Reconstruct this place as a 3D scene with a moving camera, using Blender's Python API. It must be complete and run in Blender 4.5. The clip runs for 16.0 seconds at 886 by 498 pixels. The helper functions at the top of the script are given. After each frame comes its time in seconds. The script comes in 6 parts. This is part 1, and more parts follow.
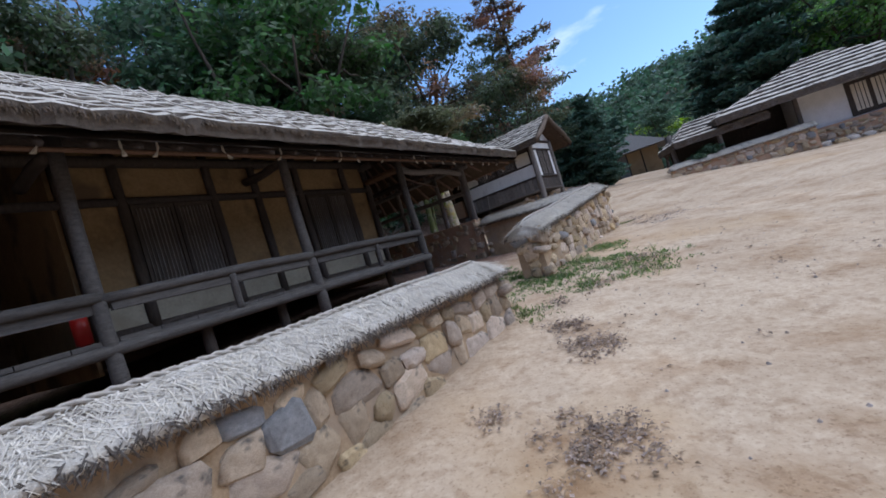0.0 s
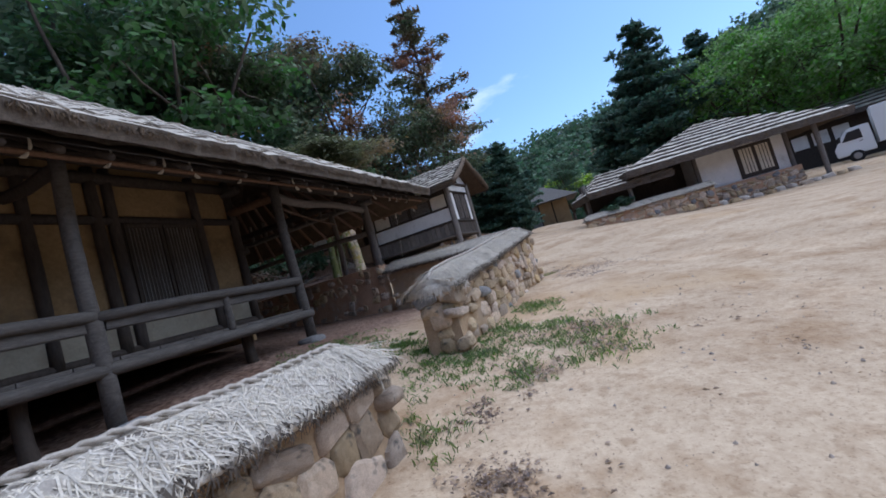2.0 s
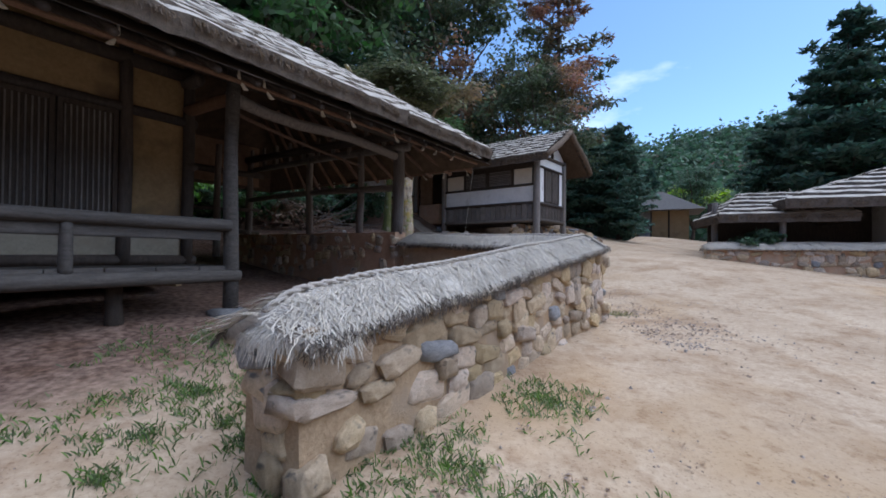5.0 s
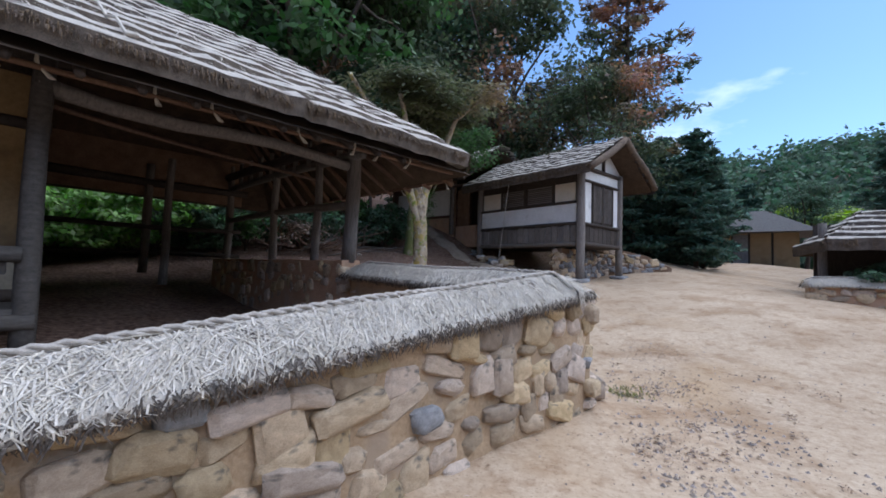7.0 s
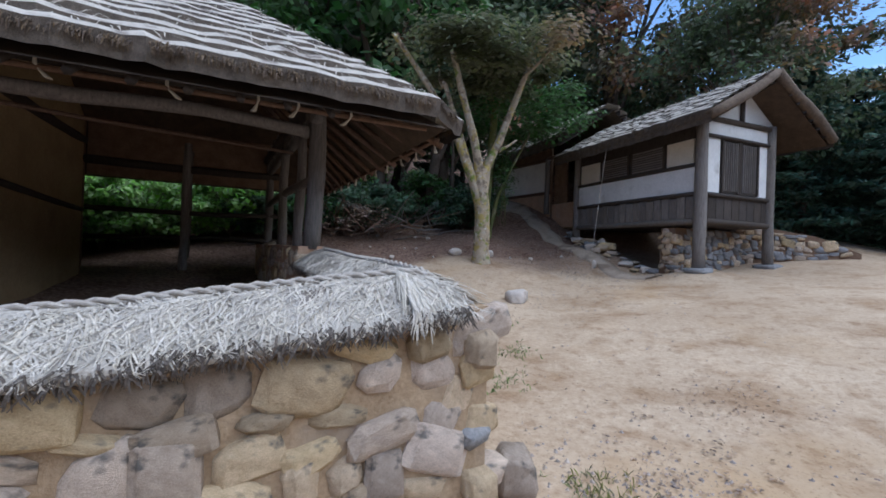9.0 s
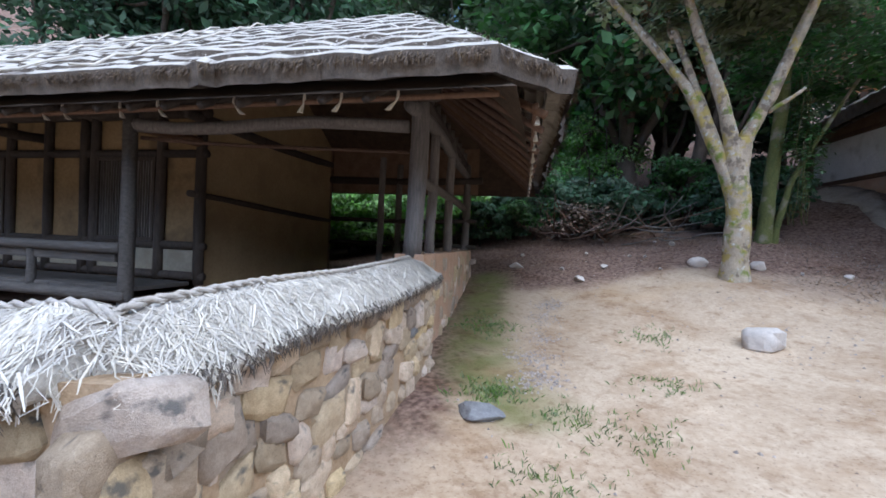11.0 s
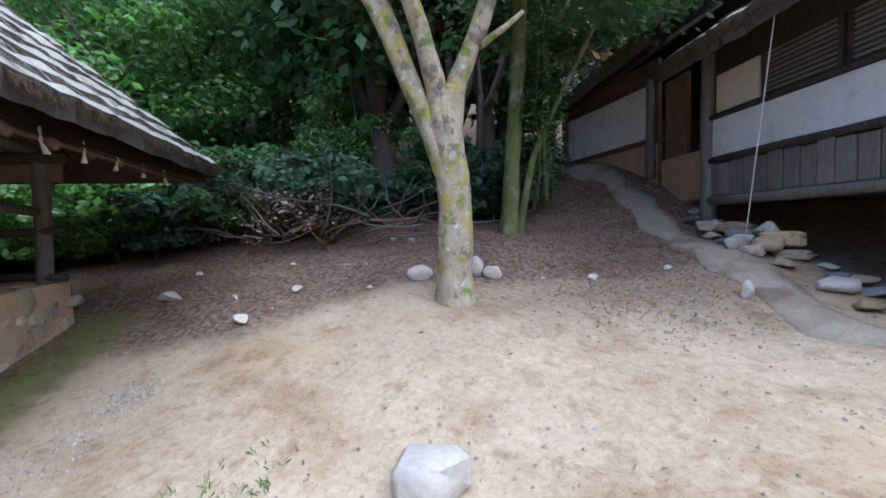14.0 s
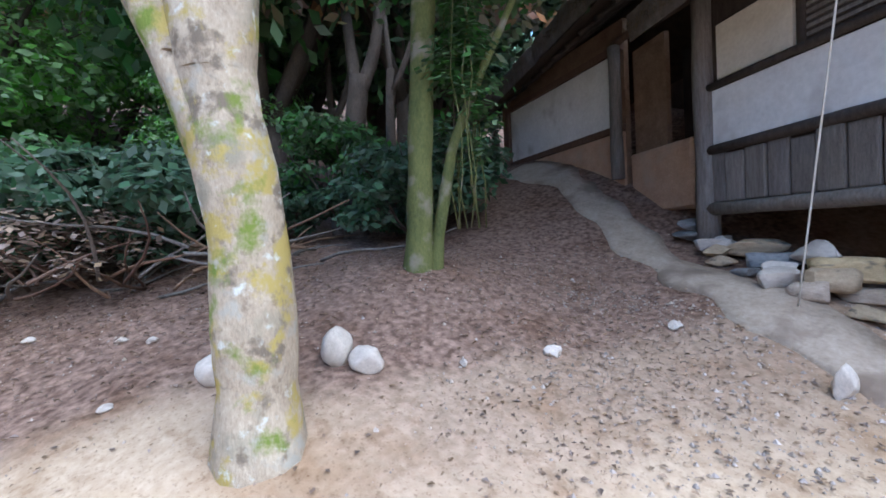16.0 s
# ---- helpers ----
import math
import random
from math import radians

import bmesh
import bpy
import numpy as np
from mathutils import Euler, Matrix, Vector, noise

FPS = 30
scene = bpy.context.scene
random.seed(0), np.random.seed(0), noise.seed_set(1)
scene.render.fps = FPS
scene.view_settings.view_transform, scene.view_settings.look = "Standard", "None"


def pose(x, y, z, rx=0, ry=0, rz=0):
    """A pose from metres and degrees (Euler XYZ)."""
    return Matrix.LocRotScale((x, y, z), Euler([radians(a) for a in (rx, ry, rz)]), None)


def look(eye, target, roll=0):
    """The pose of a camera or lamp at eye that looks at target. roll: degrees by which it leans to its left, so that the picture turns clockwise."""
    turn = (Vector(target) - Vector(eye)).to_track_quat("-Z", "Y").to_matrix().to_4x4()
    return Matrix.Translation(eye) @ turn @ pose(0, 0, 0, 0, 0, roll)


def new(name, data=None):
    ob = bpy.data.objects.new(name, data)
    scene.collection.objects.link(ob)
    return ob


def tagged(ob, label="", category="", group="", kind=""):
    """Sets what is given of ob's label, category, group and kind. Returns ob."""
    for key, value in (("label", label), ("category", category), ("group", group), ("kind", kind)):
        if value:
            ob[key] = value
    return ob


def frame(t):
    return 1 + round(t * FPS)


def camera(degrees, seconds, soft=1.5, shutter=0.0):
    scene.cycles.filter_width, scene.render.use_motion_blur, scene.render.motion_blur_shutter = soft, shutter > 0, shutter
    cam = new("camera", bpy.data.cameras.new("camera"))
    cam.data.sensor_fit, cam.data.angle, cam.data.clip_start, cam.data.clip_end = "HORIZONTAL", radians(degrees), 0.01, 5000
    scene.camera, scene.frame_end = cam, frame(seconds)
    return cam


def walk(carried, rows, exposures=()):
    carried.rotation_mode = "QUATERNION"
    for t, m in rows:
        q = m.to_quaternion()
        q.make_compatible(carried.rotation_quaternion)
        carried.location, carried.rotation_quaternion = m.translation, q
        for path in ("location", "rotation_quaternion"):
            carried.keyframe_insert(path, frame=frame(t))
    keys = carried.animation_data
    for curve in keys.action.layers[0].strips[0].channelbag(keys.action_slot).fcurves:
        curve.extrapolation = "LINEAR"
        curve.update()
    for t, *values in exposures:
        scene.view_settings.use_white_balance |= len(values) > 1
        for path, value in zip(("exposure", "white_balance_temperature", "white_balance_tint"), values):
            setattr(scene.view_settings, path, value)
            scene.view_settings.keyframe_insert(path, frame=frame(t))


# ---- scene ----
cam = camera(92.2, 16.0, soft=1.7)
PATH = [
    (0, (1.058, 0.985, 2.113), (0.947, 2.982, 2.145), -17.1),
    (0.5, (1.157, 1.59, 2.163), (1.075, 3.585, 2.289), -16.7),
    (1, (1.327, 2.147, 2.171), (1.375, 4.139, 2.342), -16.4),
    (1.5, (1.346, 2.681, 2.181), (1.496, 4.67, 2.326), -11.6),
    (2, (1.503, 3.231, 2.198), (1.819, 5.202, 2.318), -16.0),
    (2.5, (1.605, 3.8, 2.261), (1.926, 5.771, 2.365), -12.7),
    (3, (1.81, 4.363, 2.272), (2.265, 6.31, 2.318), -12.3),
    (3.5, (2.071, 4.834, 2.307), (2.423, 6.802, 2.318), -7.4),
    (3.7, (2.151, 5.05, 2.297), (2.468, 7.024, 2.328), -5.1),
    (5.8, (3.758, 7.048, 2.735), (3.423, 9.02, 2.748), 0.2),
    (6, (3.904, 7.307, 2.782), (3.54, 9.272, 2.871), 0.1),
    (6.5, (4.413, 7.906, 2.818), (3.955, 9.85, 2.922), 1.2),
    (7, (4.879, 8.56, 2.796), (4.38, 10.494, 2.909), 1.8),
    (7.5, (5.394, 9.18, 2.825), (4.868, 11.106, 2.933), 1.5),
    (8, (5.813, 9.843, 2.857), (5.259, 11.764, 2.931), -0.1),
    (8.5, (6.196, 10.593, 2.906), (5.575, 12.492, 2.979), 0.2),
    (9, (6.387, 11.156, 2.956), (5.28, 12.822, 2.966), 2.0),
    (11.5, (6.76, 14.598, 3.13), (4.823, 15.091, 3.05), 2.7),
    (12, (6.488, 15.296, 3.164), (4.568, 15.811, 2.944), 3.6),
    (12.5, (6.109, 16.056, 3.309), (4.318, 16.918, 3.086), 1.2),
    (13, (5.701, 16.718, 3.392), (3.961, 17.685, 3.199), -1.0),
    (13.5, (5.187, 17.289, 3.505), (3.597, 18.5, 3.585), -2.3),
    (14, (4.805, 17.954, 3.577), (3.26, 19.22, 3.48), -1.3),
    (14.5, (4.338, 18.49, 3.648), (2.836, 19.81, 3.621), -1.3),
    (15, (3.933, 19.157, 3.692), (2.465, 20.516, 3.712), -2.4),
    (15.5, (3.518, 19.776, 3.736), (2.059, 21.143, 3.695), -2.5),
    (16, (3.197, 20.508, 3.818), (1.797, 21.934, 3.751), -3.0),
]
walk(cam, [(t, look(eye, target, roll)) for t, eye, target, roll in PATH],
     exposures=[(0, 0.64, 5680, 8), (3.7, 0.68, 5660, 8), (7.0, 0.83, 5680, 8), (8.5, 0.8, 5640, 7), (9.2, 0.82, 5600, 6), (11.3, 1.45, 5420, 6), (12.5, 1.5, 5400, 6), (14.0, 1.62, 5380, 5), (15.0, 1.85, 5380, 5), (16, 2.3, 5450, 6)])

# ---- light: a clear sky behind the hills, the yard in open shade ----
SUN_EL, SUN_ROT = 60.0, 76.0
world = bpy.data.worlds.new("sky")
scene.world = world
world.use_nodes = True
wn, wl = world.node_tree.nodes, world.node_tree.links
wn.clear()
sky = wn.new("ShaderNodeTexSky")
sky.sky_type, sky.sun_disc = "NISHITA", False
sky.sun_elevation, sky.sun_rotation = radians(SUN_EL), radians(SUN_ROT)
sky.air_density, sky.dust_density, sky.ozone_density = 1.0, 0.35, 3.6
tc = wn.new("ShaderNodeTexCoord")
mp = wn.new("ShaderNodeMapping")
mp.inputs["Scale"].default_value = (1.0, 1.0, 2.6)
cn = wn.new("ShaderNodeTexNoise")
cn.inputs["Scale"].default_value, cn.inputs["Detail"].default_value, cn.inputs["Roughness"].default_value = 2.3, 7.0, 0.55
cr = wn.new("ShaderNodeValToRGB")
cr.color_ramp.elements[0].position, cr.color_ramp.elements[1].position = 0.57, 0.78
mixc = wn.new("ShaderNodeMixRGB")
mixc.inputs[2].default_value = (7.0, 7.2, 7.5, 1)
bg = wn.new("ShaderNodeBackground")
bg.inputs["Strength"].default_value = 0.125
wo = wn.new("ShaderNodeOutputWorld")
wl.new(tc.outputs["Generated"], mp.inputs["Vector"])
wl.new(mp.outputs[0], cn.inputs["Vector"])
wl.new(cn.outputs[0], cr.inputs[0])
wl.new(cr.outputs[0], mixc.inputs[0])
wl.new(sky.outputs[0], mixc.inputs[1])
wl.new(mixc.outputs[0], bg.inputs["Color"])
wl.new(bg.outputs[0], wo.inputs["Surface"])
sun = new("sun", bpy.data.lights.new("sun", "SUN"))
sun.data.energy, sun.data.angle, sun.data.color = 2.2, radians(100), (1.0, 0.945, 0.87)
_a, _e = radians(SUN_ROT), radians(SUN_EL)
sun.matrix_world = look((0, 0, 40), (-math.sin(_a) * math.cos(_e), -math.cos(_a) * math.cos(_e), 40 - math.sin(_e)))

# ---- materials ----
MATS = {}


def mat(name, c1, c2, scale=4.0, rough=0.9, bump=0.3, stretch=(1, 1, 1), c3=None, spots=0.0, vary=0.0, fine=9.0, bump_scale=None, metal=0.0, island=0.0, two=False):
    """Two-scale noise between c1 and c2, stains of c3, value shifts by object or island, fine relief."""
    m = bpy.data.materials.new(name)
    m.use_nodes = True
    nt = m.node_tree
    n, l = nt.nodes, nt.links
    p = n["Principled BSDF"]
    p.inputs["Roughness"].default_value = rough
    p.inputs["Metallic"].default_value = metal
    p.inputs["Specular IOR Level"].default_value = 0.25
    co = n.new("ShaderNodeTexCoord")
    ma = n.new("ShaderNodeMapping")
    ma.inputs["Scale"].default_value = stretch
    l.new(co.outputs["Object"], ma.inputs["Vector"])
    a = n.new("ShaderNodeTexNoise")
    a.inputs["Scale"].default_value, a.inputs["Detail"].default_value, a.inputs["Roughness"].default_value = scale, 6, 0.65
    b = n.new("ShaderNodeTexNoise")
    b.inputs["Scale"].default_value, b.inputs["Detail"].default_value, b.inputs["Roughness"].default_value = scale * fine, 5, 0.7
    l.new(ma.outputs[0], a.inputs["Vector"])
    l.new(ma.outputs[0], b.inputs["Vector"])
    add = n.new("ShaderNodeMath")
    add.operation = "MULTIPLY_ADD"
    add.inputs[1].default_value = 0.5
    l.new(b.outputs[0], add.inputs[0])
    half = n.new("ShaderNodeMath")
    half.operation = "MULTIPLY"
    half.inputs[1].default_value = 0.5
    l.new(a.outputs[0], half.inputs[0])
    l.new(half.outputs[0], add.inputs[2])
    ramp = n.new("ShaderNodeValToRGB")
    ramp.color_ramp.elements[0].position, ramp.color_ramp.elements[1].position = 0.34, 0.66
    ramp.color_ramp.elements[0].color, ramp.color_ramp.elements[1].color = (*c1, 1), (*c2, 1)
    l.new(add.outputs[0], ramp.inputs[0])
    out = ramp.outputs[0]
    if c3:
        s = n.new("ShaderNodeTexNoise")
        s.inputs["Scale"].default_value, s.inputs["Detail"].default_value = scale * 0.6, 4
        l.new(co.outputs["Object"], s.inputs["Vector"])
        sr = n.new("ShaderNodeValToRGB")
        sr.color_ramp.elements[0].position, sr.color_ramp.elements[1].position = 0.62 - spots * 0.2, 0.72 - spots * 0.15
        l.new(s.outputs[0], sr.inputs[0])
        mx = n.new("ShaderNodeMixRGB")
        mx.inputs[2].default_value = (*c3, 1)
        l.new(sr.outputs[0], mx.inputs[0])
        l.new(out, mx.inputs[1])
        out = mx.outputs[0]
    if vary or island:
        src = n.new("ShaderNodeObjectInfo").outputs["Random"] if vary else n.new("ShaderNodeNewGeometry").outputs["Random Per Island"]
        amount = vary or island
        mr = n.new("ShaderNodeMapRange")
        mr.inputs["To Min"].default_value, mr.inputs["To Max"].default_value = 1 - amount, 1 + amount
        l.new(src, mr.inputs["Value"])
        hs = n.new("ShaderNodeHueSaturation")
        l.new(mr.outputs[0], hs.inputs["Value"])
        hm = n.new("ShaderNodeMath")
        hm.operation = "MULTIPLY_ADD"
        hm.inputs[1].default_value, hm.inputs[2].default_value = 5.7, 0.0
        fr = n.new("ShaderNodeMath")
        fr.operation = "FRACT"
        l.new(src, hm.inputs[0])
        l.new(hm.outputs[0], fr.inputs[0])
        hr = n.new("ShaderNodeMapRange")
        hr.inputs["To Min"].default_value, hr.inputs["To Max"].default_value = 0.5 - amount * 0.03, 0.5 + amount * 0.035
        sr2 = n.new("ShaderNodeMapRange")
        sr2.inputs["To Min"].default_value, sr2.inputs["To Max"].default_value = 1 - amount * 0.9, 1 + amount * 0.6
        l.new(fr.outputs[0], hr.inputs["Value"])
        l.new(fr.outputs[0], sr2.inputs["Value"])
        l.new(hr.outputs[0], hs.inputs["Hue"])
        l.new(sr2.outputs[0], hs.inputs["Saturation"])
        l.new(out, hs.inputs["Color"])
        out = hs.outputs[0]
    l.new(out, p.inputs["Base Color"])
    if bump:
        bp = n.new("ShaderNodeBump")
        bp.inputs["Strength"].default_value, bp.inputs["Distance"].default_value = bump, 0.02
        l.new(add.outputs[0], bp.inputs["Height"])
        l.new(bp.outputs[0], p.inputs["Normal"])
    MATS[name] = m
    return m


M_STONE = mat("field_stone", (0.31, 0.225, 0.15), (0.60, 0.465, 0.33), 5.0, 0.92, 0.9, c3=(0.15, 0.13, 0.11), spots=0.2, vary=0.34)
M_GREY = mat("grey_stone", (0.13, 0.13, 0.14), (0.32, 0.31, 0.31), 6.0, 0.9, 0.6, vary=0.25)
M_PALE = mat("pale_stone", (0.40, 0.345, 0.30), (0.64, 0.565, 0.50), 6.0, 0.9, 0.5, vary=0.15)
M_GRIT = mat("mixed_grit", (0.23, 0.18, 0.15), (0.45, 0.38, 0.33), 6.0, 0.9, 0.3, island=0.3)
M_MUD = mat("clay_mortar", (0.27, 0.18, 0.105), (0.52, 0.38, 0.245), 4.5, 0.97, 1.0, c3=(0.36, 0.27, 0.19), spots=0.5)
M_REDCLAY = mat("reddish_clay", (0.36, 0.215, 0.135), (0.56, 0.37, 0.25), 4.0, 0.97, 1.0, c3=(0.44, 0.31, 0.22), spots=0.4)
M_THATCH = mat("rice_straw_grey", (0.34, 0.305, 0.265), (0.60, 0.55, 0.485), 5.0, 0.95, 0.9, stretch=(1, 1, 1), c3=(0.20, 0.17, 0.15), spots=0.25)
M_STRAND = mat("straw_strand", (0.40, 0.355, 0.30), (0.64, 0.58, 0.50), 8.0, 0.85, 0.2, island=0.22)
M_DARKSTRAW = mat("dark_shaded_straw", (0.05, 0.042, 0.036), (0.17, 0.14, 0.12), 9.0, 0.97, 0.7, island=0.25)
M_BROWNSTRAW = mat("weathered_shaded_straw", (0.06, 0.043, 0.031), (0.19, 0.135, 0.092), 9.0, 0.95, 0.7, island=0.3)
M_ROPE = mat("straw_rope", (0.34, 0.30, 0.26), (0.58, 0.52, 0.46), 22.0, 0.9, 0.8)
M_TIMBER = mat("weathered_timber", (0.085, 0.074, 0.067), (0.26, 0.23, 0.21), 7.0, 0.8, 0.5, stretch=(5, 5, 0.6), vary=0.2)
# porch timber: darker than the barn's, the porch shade put into its colour
M_RAIL = mat("shaded_grey_timber", (0.04, 0.036, 0.034), (0.14, 0.124, 0.113), 6.0, 0.8, 0.6, stretch=(0.7, 5, 5), vary=0.15)
M_DARKWOOD = mat("dark_timber", (0.030, 0.024, 0.021), (0.085, 0.066, 0.055), 6.0, 0.75, 0.4, stretch=(4, 4, 0.8), vary=0.2)
M_REDWOOD = mat("reddish_timber", (0.085, 0.048, 0.034), (0.19, 0.115, 0.08), 6.0, 0.8, 0.4, stretch=(4, 4, 0.8), vary=0.2)
M_CLAYWALL = mat("ochre_clay_plaster", (0.30, 0.21, 0.115), (0.44, 0.32, 0.18), 2.0, 0.95, 0.35, c3=(0.30, 0.21, 0.12), spots=0.2)
M_WHITE = mat("white_plaster", (0.62, 0.61, 0.60), (0.82, 0.81, 0.80), 2.0, 0.9, 0.2, c3=(0.50, 0.48, 0.46), spots=0.2)
M_CREAM = mat("hanji_paper", (0.55, 0.49, 0.40), (0.72, 0.66, 0.56), 3.0, 0.9, 0.1)
# the ochre clay plaster again, with the porch shade darkened into its colour
M_SHADECLAY = mat("shaded_clay_plaster", (0.20, 0.13, 0.066), (0.32, 0.22, 0.112), 2.0, 0.95, 0.35, c3=(0.13, 0.09, 0.055), spots=0.4)
# cream plaster toned down to carry the shade under the porch roof
M_DADO = mat("shaded_plaster", (0.22, 0.19, 0.145), (0.34, 0.30, 0.235), 3.0, 0.95, 0.2, c3=(0.24, 0.2, 0.15), spots=0.3)
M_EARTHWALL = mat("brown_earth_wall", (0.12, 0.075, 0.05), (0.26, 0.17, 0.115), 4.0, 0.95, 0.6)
M_SOFFIT = mat("shaded_soffit", (0.045, 0.032, 0.024), (0.12, 0.083, 0.058), 5.0, 0.95, 0.7)
M_BARK = mat("lichen_bark", (0.25, 0.19, 0.135), (0.50, 0.415, 0.31), 6.0, 0.9, 0.9, stretch=(1, 1, 0.5), c3=(0.26, 0.23, 0.17), spots=0.3)


def blotch(m, color, scale, lo, hi, seed):
    """Patches of moss or lichen laid over a bark."""
    n, l = m.node_tree.nodes, m.node_tree.links
    p = n["Principled BSDF"]
    base = p.inputs["Base Color"].links[0].from_socket
    co = n.new("ShaderNodeTexCoord")
    mp_ = n.new("ShaderNodeMapping")
    mp_.inputs["Location"].default_value = (seed, seed * 2.3, seed * 0.7)
    t = n.new("ShaderNodeTexNoise")
    t.inputs["Scale"].default_value, t.inputs["Detail"].default_value, t.inputs["Roughness"].default_value = scale, 5, 0.6
    r = n.new("ShaderNodeValToRGB")
    r.color_ramp.elements[0].position, r.color_ramp.elements[1].position = lo, hi
    x = n.new("ShaderNodeMixRGB")
    x.inputs[2].default_value = (*color, 1)
    l.new(co.outputs["Object"], mp_.inputs["Vector"])
    l.new(mp_.outputs[0], t.inputs["Vector"])
    l.new(t.outputs[0], r.inputs[0])
    l.new(r.outputs[0], x.inputs[0])
    l.new(base, x.inputs[1])
    l.new(x.outputs[0], p.inputs["Base Color"])


blotch(M_BARK, (0.17, 0.135, 0.10), 4.5, 0.52, 0.60, 3.1)
blotch(M_BARK, (0.36, 0.28, 0.09), 3.4, 0.53, 0.60, 8.2)
blotch(M_BARK, (0.15, 0.19, 0.035), 2.6, 0.56, 0.64, 5.4)
blotch(M_BARK, (0.52, 0.52, 0.47), 8.0, 0.60, 0.70, 1.7)
blotch(M_BARK, (0.35, 0.32, 0.265), 5.0, 0.57, 0.66, 9.9)
M_BARKDARK = mat("dark_bark", (0.045, 0.035, 0.028), (0.13, 0.10, 0.08), 7.0, 0.9, 0.9, stretch=(1, 1, 0.4))
M_MOSSBARK = mat("mossy_bark", (0.06, 0.075, 0.025), (0.17, 0.17, 0.06), 6.0, 0.95, 0.9, stretch=(1, 1, 0.4), c3=(0.22, 0.19, 0.14), spots=0.4)


def leaf_mat(name, c1, c2, c3=None, spots=0.3):
    m = mat(name, c1, c2, 0.35, 0.6, 0.0, c3=c3, spots=spots, island=0.42, fine=6)
    p = m.node_tree.nodes["Principled BSDF"]
    p.inputs["Transmission Weight"].default_value = 0.0
    tr = m.node_tree.nodes.new("ShaderNodeBsdfTranslucent")
    mixs = m.node_tree.nodes.new("ShaderNodeMixShader")
    mixs.inputs[0].default_value = 0.38
    col = p.inputs["Base Color"].links[0].from_socket
    m.node_tree.links.new(col, tr.inputs["Color"])
    m.node_tree.links.new(p.outputs[0], mixs.inputs[1])
    m.node_tree.links.new(tr.outputs[0], mixs.inputs[2])
    m.node_tree.links.new(mixs.outputs[0], m.node_tree.nodes["Material Output"].inputs["Surface"])
    return m


# dark leaf and pine greens are lifted, standing in for haze
L_DARK = leaf_mat("dark_leaves", (0.06, 0.115, 0.068), (0.118, 0.195, 0.105))
L_MID = leaf_mat("green_leaves", (0.06, 0.13, 0.045), (0.12, 0.22, 0.075))
L_LIGHT = leaf_mat("light_green_leaves", (0.11, 0.24, 0.055), (0.24, 0.41, 0.11))
L_RUST = leaf_mat("turning_leaves", (0.075, 0.115, 0.062), (0.135, 0.165, 0.088), (0.36, 0.165, 0.105), 0.72)
# crown greens lightened: light from above is put into the leaf colour
L_CANOPY = leaf_mat("sunlit_turning_leaves", (0.12, 0.15, 0.075), (0.21, 0.22, 0.12), (0.34, 0.20, 0.13), 0.5)
L_PINE = leaf_mat("pine_needles", (0.055, 0.115, 0.085), (0.105, 0.185, 0.13))
L_SUNLIT = leaf_mat("sunlit_green_leaves", (0.16, 0.32, 0.07), (0.32, 0.50, 0.14))
L_YELLOW = leaf_mat("yellow_green_leaves", (0.22, 0.34, 0.03), (0.36, 0.48, 0.06))
L_GRASS = leaf_mat("grass_blades", (0.09, 0.16, 0.045), (0.22, 0.30, 0.10), (0.30, 0.26, 0.12), 0.3)
L_LITTER = leaf_mat("fallen_leaves", (0.15, 0.098, 0.072), (0.46, 0.345, 0.265))


def flat(name, c, rough=0.5, metal=0.0):
    m = bpy.data.materials.new(name)
    m.use_nodes = True
    p = m.node_tree.nodes["Principled BSDF"]
    p.inputs["Base Color"].default_value, p.inputs["Roughness"].default_value, p.inputs["Metallic"].default_value = (*c, 1), rough, metal
    return m


M_CAR = flat("white_car_paint", (0.78, 0.79, 0.80), 0.3)
M_GLASS = flat("dark_window_glass", (0.02, 0.025, 0.03), 0.08)
M_TYRE = flat("black_rubber", (0.02, 0.02, 0.02), 0.85)
M_RIM = flat("grey_steel", (0.35, 0.35, 0.36), 0.4, 0.8)
M_RED = flat("red_enamel", (0.45, 0.02, 0.015), 0.35)
M_SLATE = mat("dark_roof_tiles", (0.07, 0.065, 0.065), (0.15, 0.14, 0.135), 8.0, 0.85, 0.5)

# ---- helpers for meshes ----


def mesh_ob(name, bm_or_data, material, parent=None, label="", smooth=False):
    if isinstance(bm_or_data, bmesh.types.BMesh):
        me = bpy.data.meshes.new(name)
        bm_or_data.normal_update()
        bm_or_data.to_mesh(me)
        bm_or_data.free()
    else:
        me = bm_or_data
    if material and not me.materials:
        me.materials.append(material)
    if smooth:
        me.polygons.foreach_set("use_smooth", [True] * len(me.polygons))
    ob = new(name, me)
    if parent:
        ob.parent = parent
    if label:
        ob["label"] = label
    return ob


def part(name, bm, material, parent, label="", smooth=False):
    return mesh_ob(name, bm, material, parent, label, smooth)


def thing(name, m, label, category, group="", kind=""):
    ob = new(name)
    ob.empty_display_size = 0.3
    ob.matrix_world = m
    return tagged(ob, label, category, group, kind)


